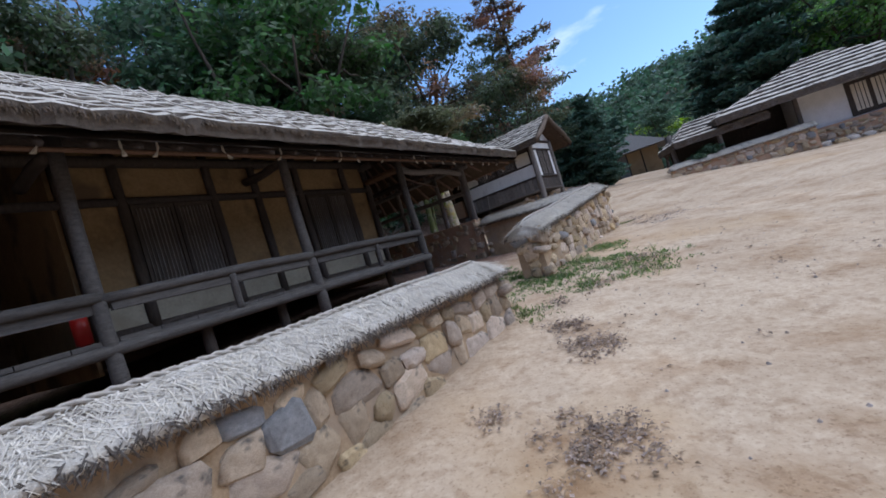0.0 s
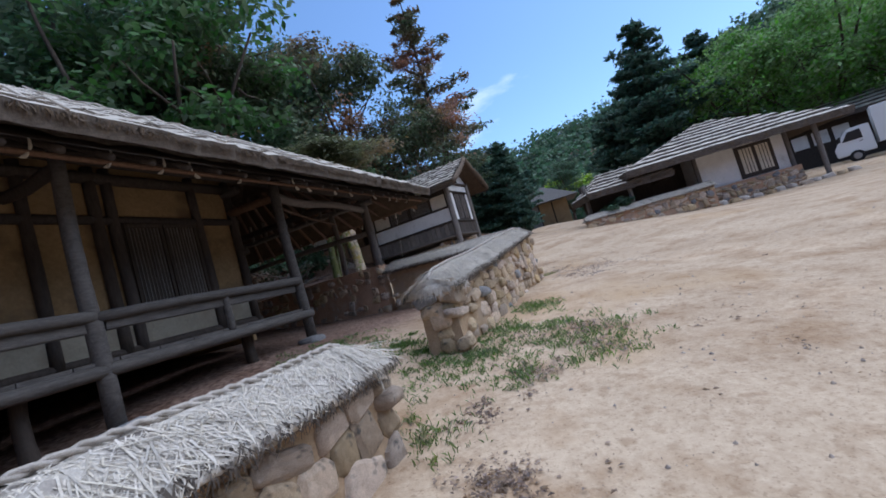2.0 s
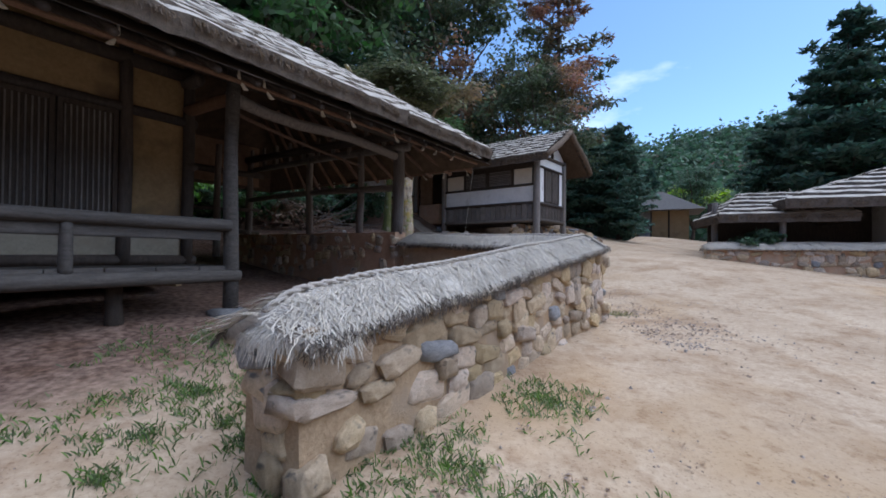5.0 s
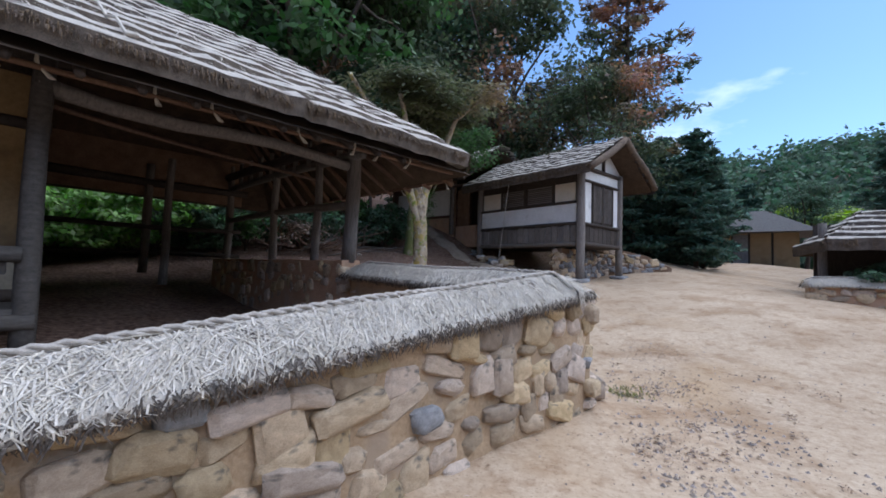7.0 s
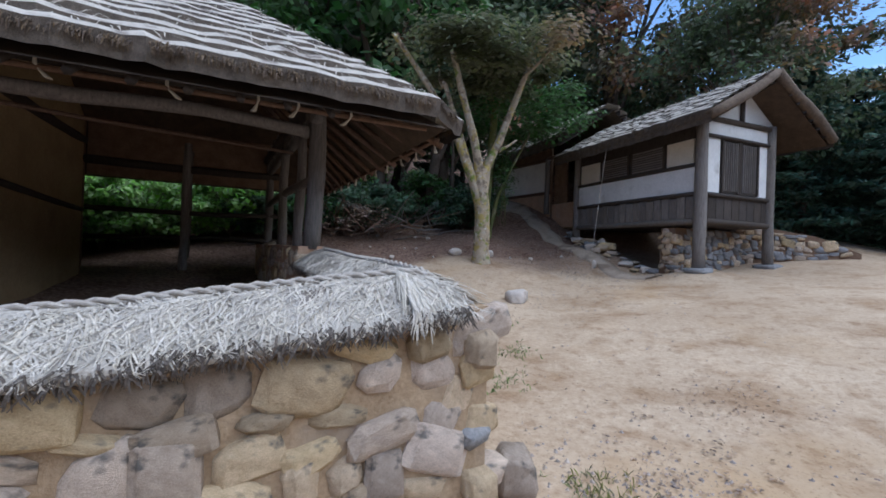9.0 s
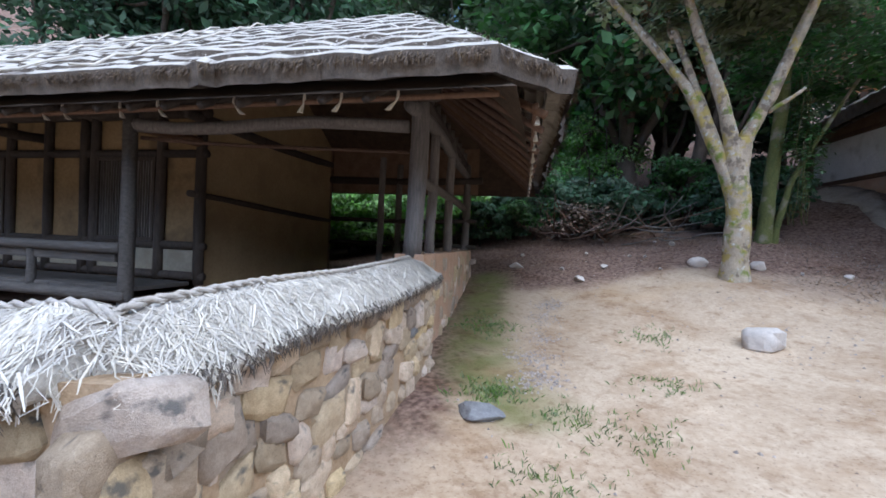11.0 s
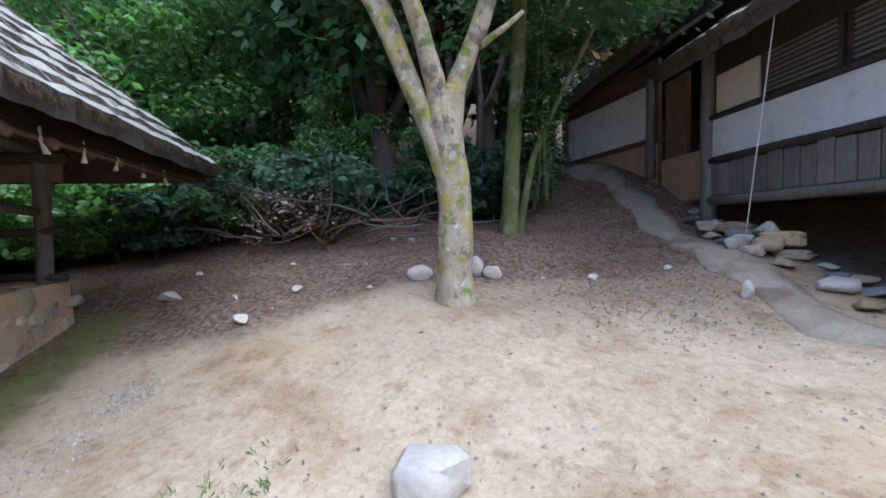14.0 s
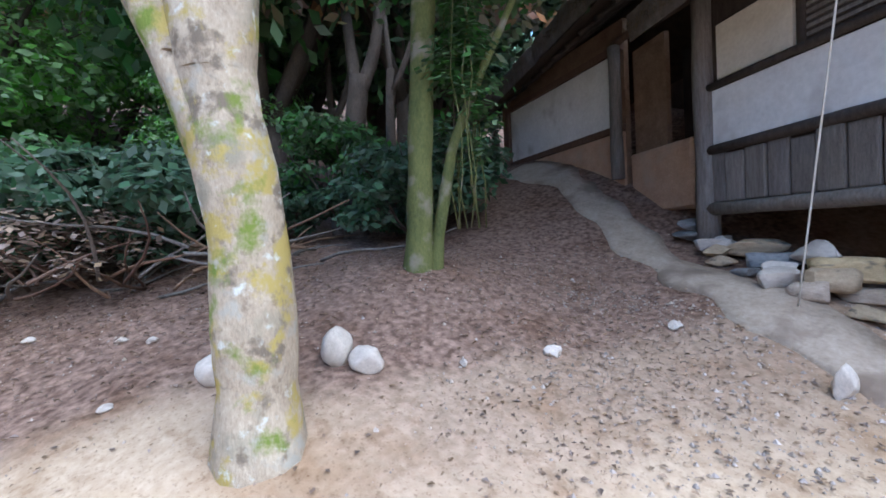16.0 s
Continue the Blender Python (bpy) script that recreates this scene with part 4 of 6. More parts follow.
P("floor", cube(0.0, 4.9, -2.75, 0.02, 3.90, 4.02, 0.01), M_DARKWOOD, "dark raised floor")
P("gable_wall", cube(0.06, 0.16, -2.65, -0.05, 4.02, 6.62, 0.0), M_DARKWOOD)
P("white_panel", cube(0.02, 0.07, -0.70, -0.20, 4.74, 6.17, 0.005), M_WHITE, "white plaster panel")
P("white_panel", cube(0.02, 0.07, -2.62, -2.24, 4.74, 6.17, 0.005), M_WHITE, "white plaster panel")
P("white_panel", cube(0.02, 0.07, -2.60, -0.18, 6.25, 6.60, 0.005), M_WHITE, "white plaster lintel band")
gb = bmesh.new()
vsg = [gb.verts.new(p) for p in ((0.05, -3.0, 6.72), (0.05, 0.15, 6.72), (0.05, -1.72, 7.6), (0.12, -3.0, 6.72), (0.12, 0.15, 6.72), (0.12, -1.72, 7.6))]
for f in ((0, 1, 2), (5, 4, 3), (0, 3, 4, 1), (1, 4, 5, 2), (2, 5, 3, 0)):
    gb.faces.new([vsg[k] for k in f])
P("gable", gb, M_WHITE, "white plaster gable")
pole("gable_strut", (0.0, -1.5, 6.7), (0.0, -1.5, 7.5), 0.06, 0.06, M_DARKWOOD, annex, 610, 0.0)
for q, (z, r) in enumerate(((4.68, 0.06), (6.21, 0.05), (6.66, 0.07), (3.96, 0.08))):
    pole("gable_beam", (-0.01, -2.75, z), (-0.01, 0.02, z), r, r, M_DARKWOOD, annex, 612 + q, 0.002)
    pole("side_beam", (0.0, 0.02, z if q != 1 else 5.44), (4.85, 0.02, z if q != 1 else 5.44), r, r, M_TIMBER if q == 3 else M_DARKWOOD, annex, 620 + q, 0.002)
win = P("lattice_window", cube(0.03, 0.06, -2.22, -0.74, 4.76, 6.17, 0.004), M_DARKWOOD, "dark paired lattice window")
for y in (-2.20, -1.50, -1.42, -0.79):
    part("stile", cube(-0.01, 0.03, y - 0.035, y + 0.035, 4.76, 6.17, 0.004), M_DARKWOOD, win)
for k in range(16):
    y = -2.1 + k * 0.082
    part("lattice_bar", cube(0.0, 0.028, y - 0.012, y + 0.012, 4.82, 6.12, 0.0), M_TIMBER, win)
for k in range(9):
    y = -2.68 + k * 0.30
    P("skirt_board", cube(0.01, 0.06, y, y + 0.285, 4.02, 4.64, 0.008), M_DARKWOOD)
P("side_wall", cube(0.1, 4.8, -0.12, -0.03, 4.02, 6.65, 0.0), M_DARKWOOD)
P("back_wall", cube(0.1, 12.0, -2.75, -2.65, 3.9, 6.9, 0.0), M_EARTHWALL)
P("white_band", cube(0.14, 4.72, -0.04, 0.015, 4.74, 5.39, 0.005), M_WHITE, "white plaster band")
P("paper_panel", cube(0.22, 1.05, -0.04, 0.012, 5.50, 6.14, 0.005), M_CREAM, "cream plaster panel")
P("paper_panel", cube(3.72, 4.64, -0.04, 0.012, 5.50, 6.14, 0.005), M_CREAM, "cream plaster panel")
for k in range(18):
    x = 0.17 + k * 0.258
    P("skirt_board", cube(x, x + 0.24, -0.03, 0.03 + 0.014 * math.sin(k * 1.7), 4.04, 4.62 + 0.02 * math.sin(k * 2.3), 0.022), M_TIMBER)
for a, b in ((1.12, 2.35), (2.42, 3.64)):
    sw = P("slat_window", cube(a, b, -0.03, 0.0, 5.48, 6.16, 0.004), M_DARKWOOD, "dark slatted window")
    for k in range(9):
        z = 5.53 + k * 0.07
        part("slat", cube(a + 0.05, b - 0.05, 0.0, 0.022, z, z + 0.035, 0.0), M_TIMBER, sw)
    for x in (a + 0.03, b - 0.03):
        part("stile", cube(x - 0.03, x + 0.03, 0.0, 0.035, 5.48, 6.16, 0.004), M_DARKWOOD, sw)
# a dark sheet stands in for the unlit room behind the opening
P("doorway", cube(4.9, 6.6, -1.3, -1.2, 4.2, 6.7, 0.0), M_DARKWOOD, "dark panel for the shaded room behind the door opening")
P("earth_panel", cube(5.92, 6.68, -0.40, -0.32, 4.98, 6.7, 0.0), M_EARTHWALL, "bare brown earth panel")
P("hearth_plinth", cube(5.3, 6.7, -0.44, -0.22, 4.0, 4.98, 0.05, 0.02, 3), M_REDCLAY, "crumbling orange clay plinth beside the doorway")
turn = Matrix.Translation((6.75, -0.2, 0)) @ Matrix.Rotation(radians(10), 4, "Z")
for nm, b_, ma_, lb in (("rear_wall", cube(0, 4.2, -0.1, 0.0, 4.2, 7.3, 0.0), M_EARTHWALL, "bare brown earth wall"), ("white_panel", cube(0.15, 3.75, -0.02, 0.03, 5.55, 6.76, 0.006), M_WHITE, "stained white plaster panel"),
                        ("side_beam", cube(0.0, 3.95, 0.0, 0.07, 5.42, 5.54, 0.01), M_REDWOOD, ""), ("clay_plinth", cube(0.02, 3.93, -0.01, 0.045, 3.9, 5.41, 0.01), M_REDCLAY, "bare orange clay plinth"), ("side_beam", cube(0.0, 3.95, 0.0, 0.07, 6.77, 6.9, 0.01), M_REDWOOD, ""), ("corner_post", cube(3.78, 3.95, -0.05, 0.08, 4.6, 7.2, 0.02), M_REDWOOD, "")):
    b_.transform(turn)
    P(nm, b_, ma_, lb)
P("end_wall", cube(10.75, 10.85, -2.7, 0.4, 4.2, 7.6, 0.0), M_EARTHWALL)
for q, (z, x0, x1) in enumerate(((6.85, 4.8, 6.8),)):
    pole("side_beam", (x0, -0.03, z), (x1, -0.03, z), 0.06, 0.06, M_REDWOOD, annex, 640 + q, 0.002)
for k in range(23):
    x = 0.2 + k * 0.5
    pole("rafter", (x, 0.62, 6.36 if x < 5 else 6.98), (x, -0.5, 7.1 if x < 5 else 7.7), 0.05, 0.05, M_DARKWOOD, annex, 650 + k, 0.004, seg=6)
pole("barge_pole", (-0.7, -1.72, 7.84), (-0.75, -4.15, 6.4), 0.15, 0.13, M_BROWNSTRAW, annex, 690, 0.02, "rolled straw verge")
pole("barge_pole", (-0.7, -1.72, 7.84), (-0.75, 0.72, 6.4), 0.13, 0.12, M_BROWNSTRAW, annex, 691, 0.02, "rolled straw verge")
cg = AX_M @ Vector((3.15, 0.72, 0))
cz = ground_z(cg.x, cg.y)
cord = thing("hanging_cord", pose(cg.x, cg.y, cz), "pale straw cord hanging from the eave to the ground", "cord")
e0 = AX_M @ Vector((2.72, 0.66, 6.3))
tube("cord_line", [Vector((e0.x - cg.x, e0.y - cg.y, 6.3 - cz)).lerp(Vector((0, 0, 0)), t / 6) for t in range(7)], 0.008, M_STRAND, cord, "", 5)
# dry stone work under and beside the raised house
rubble_wall("wall_5", AX_M @ pose(1.0, -0.05, 0, 0, 0, -90), 2.8, lambda s: 3.82, 0.5, "dry stone footing under the raised floor", 41, cover=False, core_mat=M_EARTHWALL, grey=0.6, size=(0.14, 0.34), course=(0.09, 0.18), ends=(True, True))
rubble_wall("wall_6", AX_M @ pose(1.5, -2.4, 0, 0, 0, -129.8), 3.6, lambda s: 4.25 - 0.2 * s - 0.25 * max(0, s - 2.6), 0.7, "dry stone retaining wall of grey rubble", 42, cover=False, core_mat=M_EARTHWALL, grey=0.6, size=(0.16, 0.36), course=(0.1, 0.2))

# hard-trodden clay ledge along the raised house
LEDGE = [(9.6, 0.75, 0.3), (7.6, 0.45, 0.3), (6.0, 0.5, 0.3), (4.6, 0.7, 0.3), (3.2, 0.85, 0.32), (1.6, 0.95, 0.34), (0.6, 0.9, 0.3)]
vs, fs = [], []
for i in range(49):
    f = i / 48 * (len(LEDGE) - 1)
    k = min(int(f), len(LEDGE) - 2)
    x, y, w = (LEDGE[k][q] + (LEDGE[k + 1][q] - LEDGE[k][q]) * (f - k) for q in range(3))
    for s, up in ((-1, -0.2), (-0.9, 0.015), (-0.3, 0.05), (0.5, 0.055), (0.85, 0.02), (1.0, -0.2)):
        p = AX_M @ Vector((x, y + s * w * (1.1 + 0.4 * noise.noise((x * 2.1, s * 3.0, 9))) + 0.2 * noise.noise((x * 1.3, s * 0.6, 3)), 0))
        vs.append((p.x, p.y, ground_z(p.x, p.y) + up + 0.045 * noise.noise((x * 3.1, s * 2.5, 7))))
for i in range(48):
    for k in range(5):
        fs.append((i * 6 + k, i * 6 + k + 1, i * 6 + 7 + k, i * 6 + 6 + k))
tagged(new("pavement", data_mesh("pavement", vs, fs, mat("trodden_clay", (0.25, 0.19, 0.145), (0.46, 0.375, 0.30), 2.5, 0.95, 1.0, c3=(0.20, 0.15, 0.115), spots=0.5), True)), "grey trodden clay ledge below the raised house", "ledge", kind="structure")

# ---- the house across the yard ----
RH_M = pose(17.23, 21.18, 0, 0, 0, -13.1)
rhouse = thing("hipped_house", RH_M, "small thatched house with white walls on a stone plinth", "house")
rr_ = random.Random(51)
thatch_roof(rhouse, (-3.7, 6.4, -1.25, 9.0, 4.30, 6.42, 6.6, 3.2), 9, rr_, strand_n=900, eave=0.18, step=0.4)
thatch_roof(rhouse, (-5.5, -1.5, -0.9, 2.4, 3.85, 4.85, 1.3, 0.5), 6, rr_, strand_n=500, eave=0.16, step=0.4)
R = lambda name, bm, material, label="": part(name, bm, material, rhouse, label)
R("wall", cube(0.0, 4.15, 0.0, 0.12, 2.6, 4.6, 0.0), M_WHITE, "white plaster wall")
R("side_wall", cube(4.05, 4.15, 0.12, 7.5, 2.6, 4.6, 0.0), M_WHITE)
R("side_wall", cube(0.0, 0.1, 0.12, 1.4, 2.6, 4.6, 0.0), M_WHITE)
R("back_wall", cube(-5.2, 4.0, 1.4, 1.5, 2.2, 4.6, 0.0), M_DARKWOOD, "dark veranda wall")
rw = R("window", cube(1.78, 3.5, -0.03, 0.0, 2.66, 4.2, 0.006), M_DARKWOOD, "dark-framed paper window")
for a in (1.98, 2.74):
    part("paper_pane", cube(a, a + 0.58, -0.045, -0.03, 2.85, 4.05, 0.0), M_CREAM, rw)
    for k in range(3):
        part("glazing_bar", cube(a + 0.14 + k * 0.15, a + 0.165 + k * 0.15, -0.06, -0.045, 2.85, 4.05, 0.0), M_DARKWOOD, rw)
for q, (x, y) in enumerate(((4.9, -0.8), (-0.1, -0.05), (-3.5, -0.6), (4.15, -0.03), (-5.3, 0.2))):
    zb = ground_z(*(RH_M @ Vector((x, y, 0))).xy)
    pole("house_post", (x, y, zb - 0.05), (x, y, 4.5), 0.11, 0.1, M_TIMBER, rhouse, 700 + q, 0.004)
rubble_wall("wall_7", RH_M @ pose(-0.2, -0.05, 0), 4.5, lambda s: 2.62, 0.5, "red clay and stone plinth of the small house", 43, cover=False, core_mat=M_REDCLAY, size=(0.2, 0.45), grey=0.05)
rubble_wall("wall_8", RH_M @ pose(-5.9, -0.95, 0), 5.7, lambda s: 2.98, 0.5, "low clay and rubble wall under straw before the veranda", 44, 700, (True, False), half=0.34, core_mat=M_REDCLAY)
for k in range(14):
    x = -1.0 + k * 0.52
    w = RH_M @ Vector((x, -0.95 + 0.1 * math.sin(k * 1.9), 0))
    kb = new("kerb_stone", STONES["pale" if k % 3 else "field"][k % 5])
    kb.matrix_world = Matrix.Translation((w.x, w.y, ground_z(w.x, w.y) + 0.05)) @ Matrix.Rotation(0.3 * math.sin(k * 3.3), 4, "Z") @ Matrix.Diagonal((0.5, 0.3, 0.28, 1))
    tagged(kb, "rough kerb stone before the small house", "stone", "kerb stones")

# ---- far gate house, shed, truck ----
GH_M = pose(14.3, 49.15, 0, 0, 0, -22.5)
gate = thing("gate_house", GH_M, "far clay gate house with a dark roof", "house")
gg = ground_z(18, 47.0) - 0.15
G = lambda name, bm, material, label="": part(name, bm, material, gate, label)
G("wall", cube(0, 9.0, 0, 0.2, gg - 0.6, gg + 2.9, 0.0), M_CLAYWALL, "ochre clay wall")
G("side_wall", cube(0, 0.2, 0.2, 4, gg - 0.6, gg + 2.9, 0.0), M_CLAYWALL)
for a, b in ((0.8, 1.75), (4.9, 5.9)):
    G("door", cube(a, b, -0.04, 0.0, gg - 0.1, gg + 2.4, 0.01), M_GREY, "grey plank door")
for q, x in enumerate((0.05, 0.75, 1.8, 3.4, 4.85, 5.95, 7.4)):
    pole("wall_post", (x, -0.04, gg - 0.5), (x, -0.04, gg + 2.9), 0.07, 0.07, M_DARKWOOD, gate, 720 + q, 0.002)
for q, z in enumerate((0.3, 1.4, 2.6)):
    pole("wall_beam", (1.8, -0.04, gg + z), (4.85, -0.04, gg + z), 0.06, 0.06, M_DARKWOOD, gate, 730 + q, 0.002)
gbm = bmesh.new()
for i, (x, y, z) in enumerate(((-1.2, -1.3, 2.5), (10.2, -1.3, 2.5), (10.2, 5.3, 2.5), (-1.2, 5.3, 2.5), (4.6, 2, 4.5), (7.0, 2, 4.5))):
    gbm.verts.new((x, y, gg + z))
gbm.verts.ensure_lookup_table()
for f in ((0, 1, 5, 4), (1, 2, 5), (2, 3, 4, 5), (3, 0, 4), (3, 2, 1, 0)):
    gbm.faces.new([gbm.verts[k] for k in f])
G("roof", gbm, M_SLATE, "dark hipped roof")

ST_M = pose(31.5, 29.0, 0, 0, 0, -35)
store = thing("storehouse", ST_M, "white-panelled storehouse behind the parked truck", "house")
sg = ground_z(32, 27.5)
thatch_roof(store, (-2.2, 9.0, -1.0, 5.0, sg + 2.9, sg + 4.3, 2.2, 2.2), 5, random.Random(61), strand_n=300, eave=0.16, step=0.5)
part("wall", cube(-1.2, 8, 0, 0.2, sg - 0.6, sg + 2.8, 0.0), M_DARKWOOD, store, "dark timber wall")
for k in range(4):
    part("white_panel", cube(-0.9 + k * 1.15, 0.0 + k * 1.15, -0.03, 0.0, sg + 1.5, sg + 2.4, 0.01), M_WHITE, store, "white plaster panel")
HUT_M = pose(39.13, 27.10, 7.40, 0, 0, -58)
hut = thing("tiled_house", HUT_M, "house with a dark ribbed tile roof at the yard's edge", "house")
hg = ground_z(39.13 + 2, 27.10 - 2) - 7.40
part("wall", cube(0.8, 8.0, 0.9, 3.6, hg - 0.8, 0.1, 0.02), M_DARKWOOD, hut, "dark timber wall")
bm = bmesh.new()
rv = [bm.verts.new(p) for p in ((0, 0, 0), (9, 0, 0), (9, 2.3, 1.7), (0, 2.3, 1.7), (9, 4.6, 0), (0, 4.6, 0))]
for f in ((0, 1, 2, 3), (3, 2, 4, 5), (0, 3, 5), (1, 4, 2), (0, 5, 4, 1)):
    bm.faces.new([rv[k] for k in f])
part("roof", bm, M_SLATE, hut, "dark tiled gable roof")
for k in range(21):
    x = 0.06 + k * 0.44
    pole("tile_rib", (x, -0.05, 0.03), (x, 2.3, 1.76), 0.075, 0.07, M_SLATE, hut, 760 + k, 0.0, seg=7)


def wheel(parent, x, y, r=0.33):
    bm = bmesh.new()
    bmesh.ops.create_cone(bm, cap_ends=True, segments=20, radius1=r, radius2=r, depth=0.2, matrix=Matrix.Rotation(math.pi / 2, 4, "X"))
    bmesh.ops.bevel(bm, geom=bm.edges[:], offset=0.03, segments=2, affect="EDGES")
    bmesh.ops.translate(bm, vec=(x, y, r), verts=bm.verts)
    w = part("wheel", bm, M_TYRE, parent, "black tyre")
    bm = bmesh.new()
    bmesh.ops.create_cone(bm, cap_ends=True, segments=16, radius1=r * 0.6, radius2=r * 0.5, depth=0.05, matrix=Matrix.Rotation(math.pi / 2, 4, "X"))
    bmesh.ops.translate(bm, vec=(x, y + (0.11 if y > 0 else -0.11), r), verts=bm.verts)
    part("rim", bm, M_RIM, w, "steel rim")


tx, ty = 29.0, 24.2
truck = thing("box_truck", pose(tx, ty, ground_z(tx + 1, ty - 1.5), 0, 0, -52), "white light box truck parked in the yard", "truck")
bm = bmesh.new()
prof = [(-0.05, 0.45), (-0.08, 0.95), (0.05, 1.15), (0.55, 1.85), (0.75, 1.95), (1.55, 1.95), (1.6, 0.45)]
ring = []
for y in (-0.8, 0.8):
    ring.append([bm.verts.new((x, y, z)) for x, z in prof])
for k in range(len(prof)):
    bm.faces.new((ring[0][k], ring[0][(k + 1) % len(prof)], ring[1][(k + 1) % len(prof)], ring[1][k]))
bm.faces.new(ring[0][::-1])
bm.faces.new(ring[1])
bmesh.ops.recalc_face_normals(bm, faces=bm.faces[:])
bmesh.ops.bevel(bm, geom=bm.edges[:], offset=0.04, segments=2, affect="EDGES")
cab = part("cab", bm, M_CAR, truck, "white truck cab")
for y in (-0.81, 0.81):
    bm = bmesh.new()
    f = [bm.verts.new((x, y, z)) for x, z in ((0.30, 1.25), (0.62, 1.75), (1.15, 1.78), (1.18, 1.25))]
    bm.faces.new(f)
    e = bmesh.ops.extrude_face_region(bm, geom=bm.faces[:])
    bmesh.ops.translate(bm, vec=(0, 0.012 if y > 0 else -0.012, 0), verts=[v for v in e["geom"] if isinstance(v, bmesh.types.BMVert)])
    part("side_window", bm, M_GLASS, cab, "dark side window")
bm = bmesh.new()
bm.faces.new([bm.verts.new(p) for p in ((0.07, -0.68, 1.24), (0.07, 0.68, 1.24), (0.52, 0.62, 1.84), (0.52, -0.62, 1.84))])
bmesh.ops.translate(bm, vec=(-0.03, 0, 0.02), verts=bm.verts)
bmesh.ops.solidify(bm, geom=bm.faces[:], thickness=0.02)
part("windscreen", bm, M_GLASS, cab, "dark windscreen")
part("mirror", cube(0.18, 0.26, -1.02, -0.86, 1.3, 1.6, 0.02), M_TYRE, cab, "black door mirror")
part("door_handle", cube(1.0, 1.14, -0.83, -0.80, 1.08, 1.12, 0.008), M_TYRE, cab, "black door handle")
part("cargo_box", cube(1.75, 5.0, -0.88, 0.88, 0.75, 2.75, 0.03), M_CAR, truck, "white cargo box")
part("chassis", cube(0.1, 4.9, -0.6, 0.6, 0.4, 0.7, 0.02), M_TYRE, truck, "black chassis")
for x in (0.75, 3.9):
    for y in (-0.75, 0.75):
        wheel(truck, x, y)

# ---- trees ----


def quads(name, centers, normals, sizes, material, aspect=1.6, rnd=None):
    """Leaves: one small pointed blade of two triangles each."""
    n = len(centers)
    rng = np.random.default_rng(len(centers) + 7)
    nrm = normals / np.linalg.norm(normals, axis=1)[:, None]
    t = rng.normal(size=(n, 3))
    t -= nrm * (t * nrm).sum(1)[:, None]
    t /= np.linalg.norm(t, axis=1)[:, None]
    b = np.cross(nrm, t)
    s = sizes[:, None]
    v = np.empty((n, 4, 3))
    v[:, 0] = centers - t * s * aspect * 0.5
    v[:, 1] = centers + b * s * 0.42 + t * s * 0.1 - nrm * s * 0.06
    v[:, 2] = centers + t * s * aspect * 0.5 - nrm * s * 0.12
    v[:, 3] = centers - b * s * 0.42 + t * s * 0.1 - nrm * s * 0.06
    me = bpy.data.meshes.new(name)
    me.vertices.add(n * 4)
    me.vertices.foreach_set("co", v.reshape(-1))
    me.loops.add(n * 4)
    me.loops.foreach_set("vertex_index", np.arange(n * 4, dtype=np.int32))
    me.polygons.add(n)
    me.polygons.foreach_set("loop_start", np.arange(n, dtype=np.int32) * 4)
    me.polygons.foreach_set("loop_total", np.full(n, 4, dtype=np.int32))
    me.update(calc_edges=True)
    me.materials.append(material)
    return me


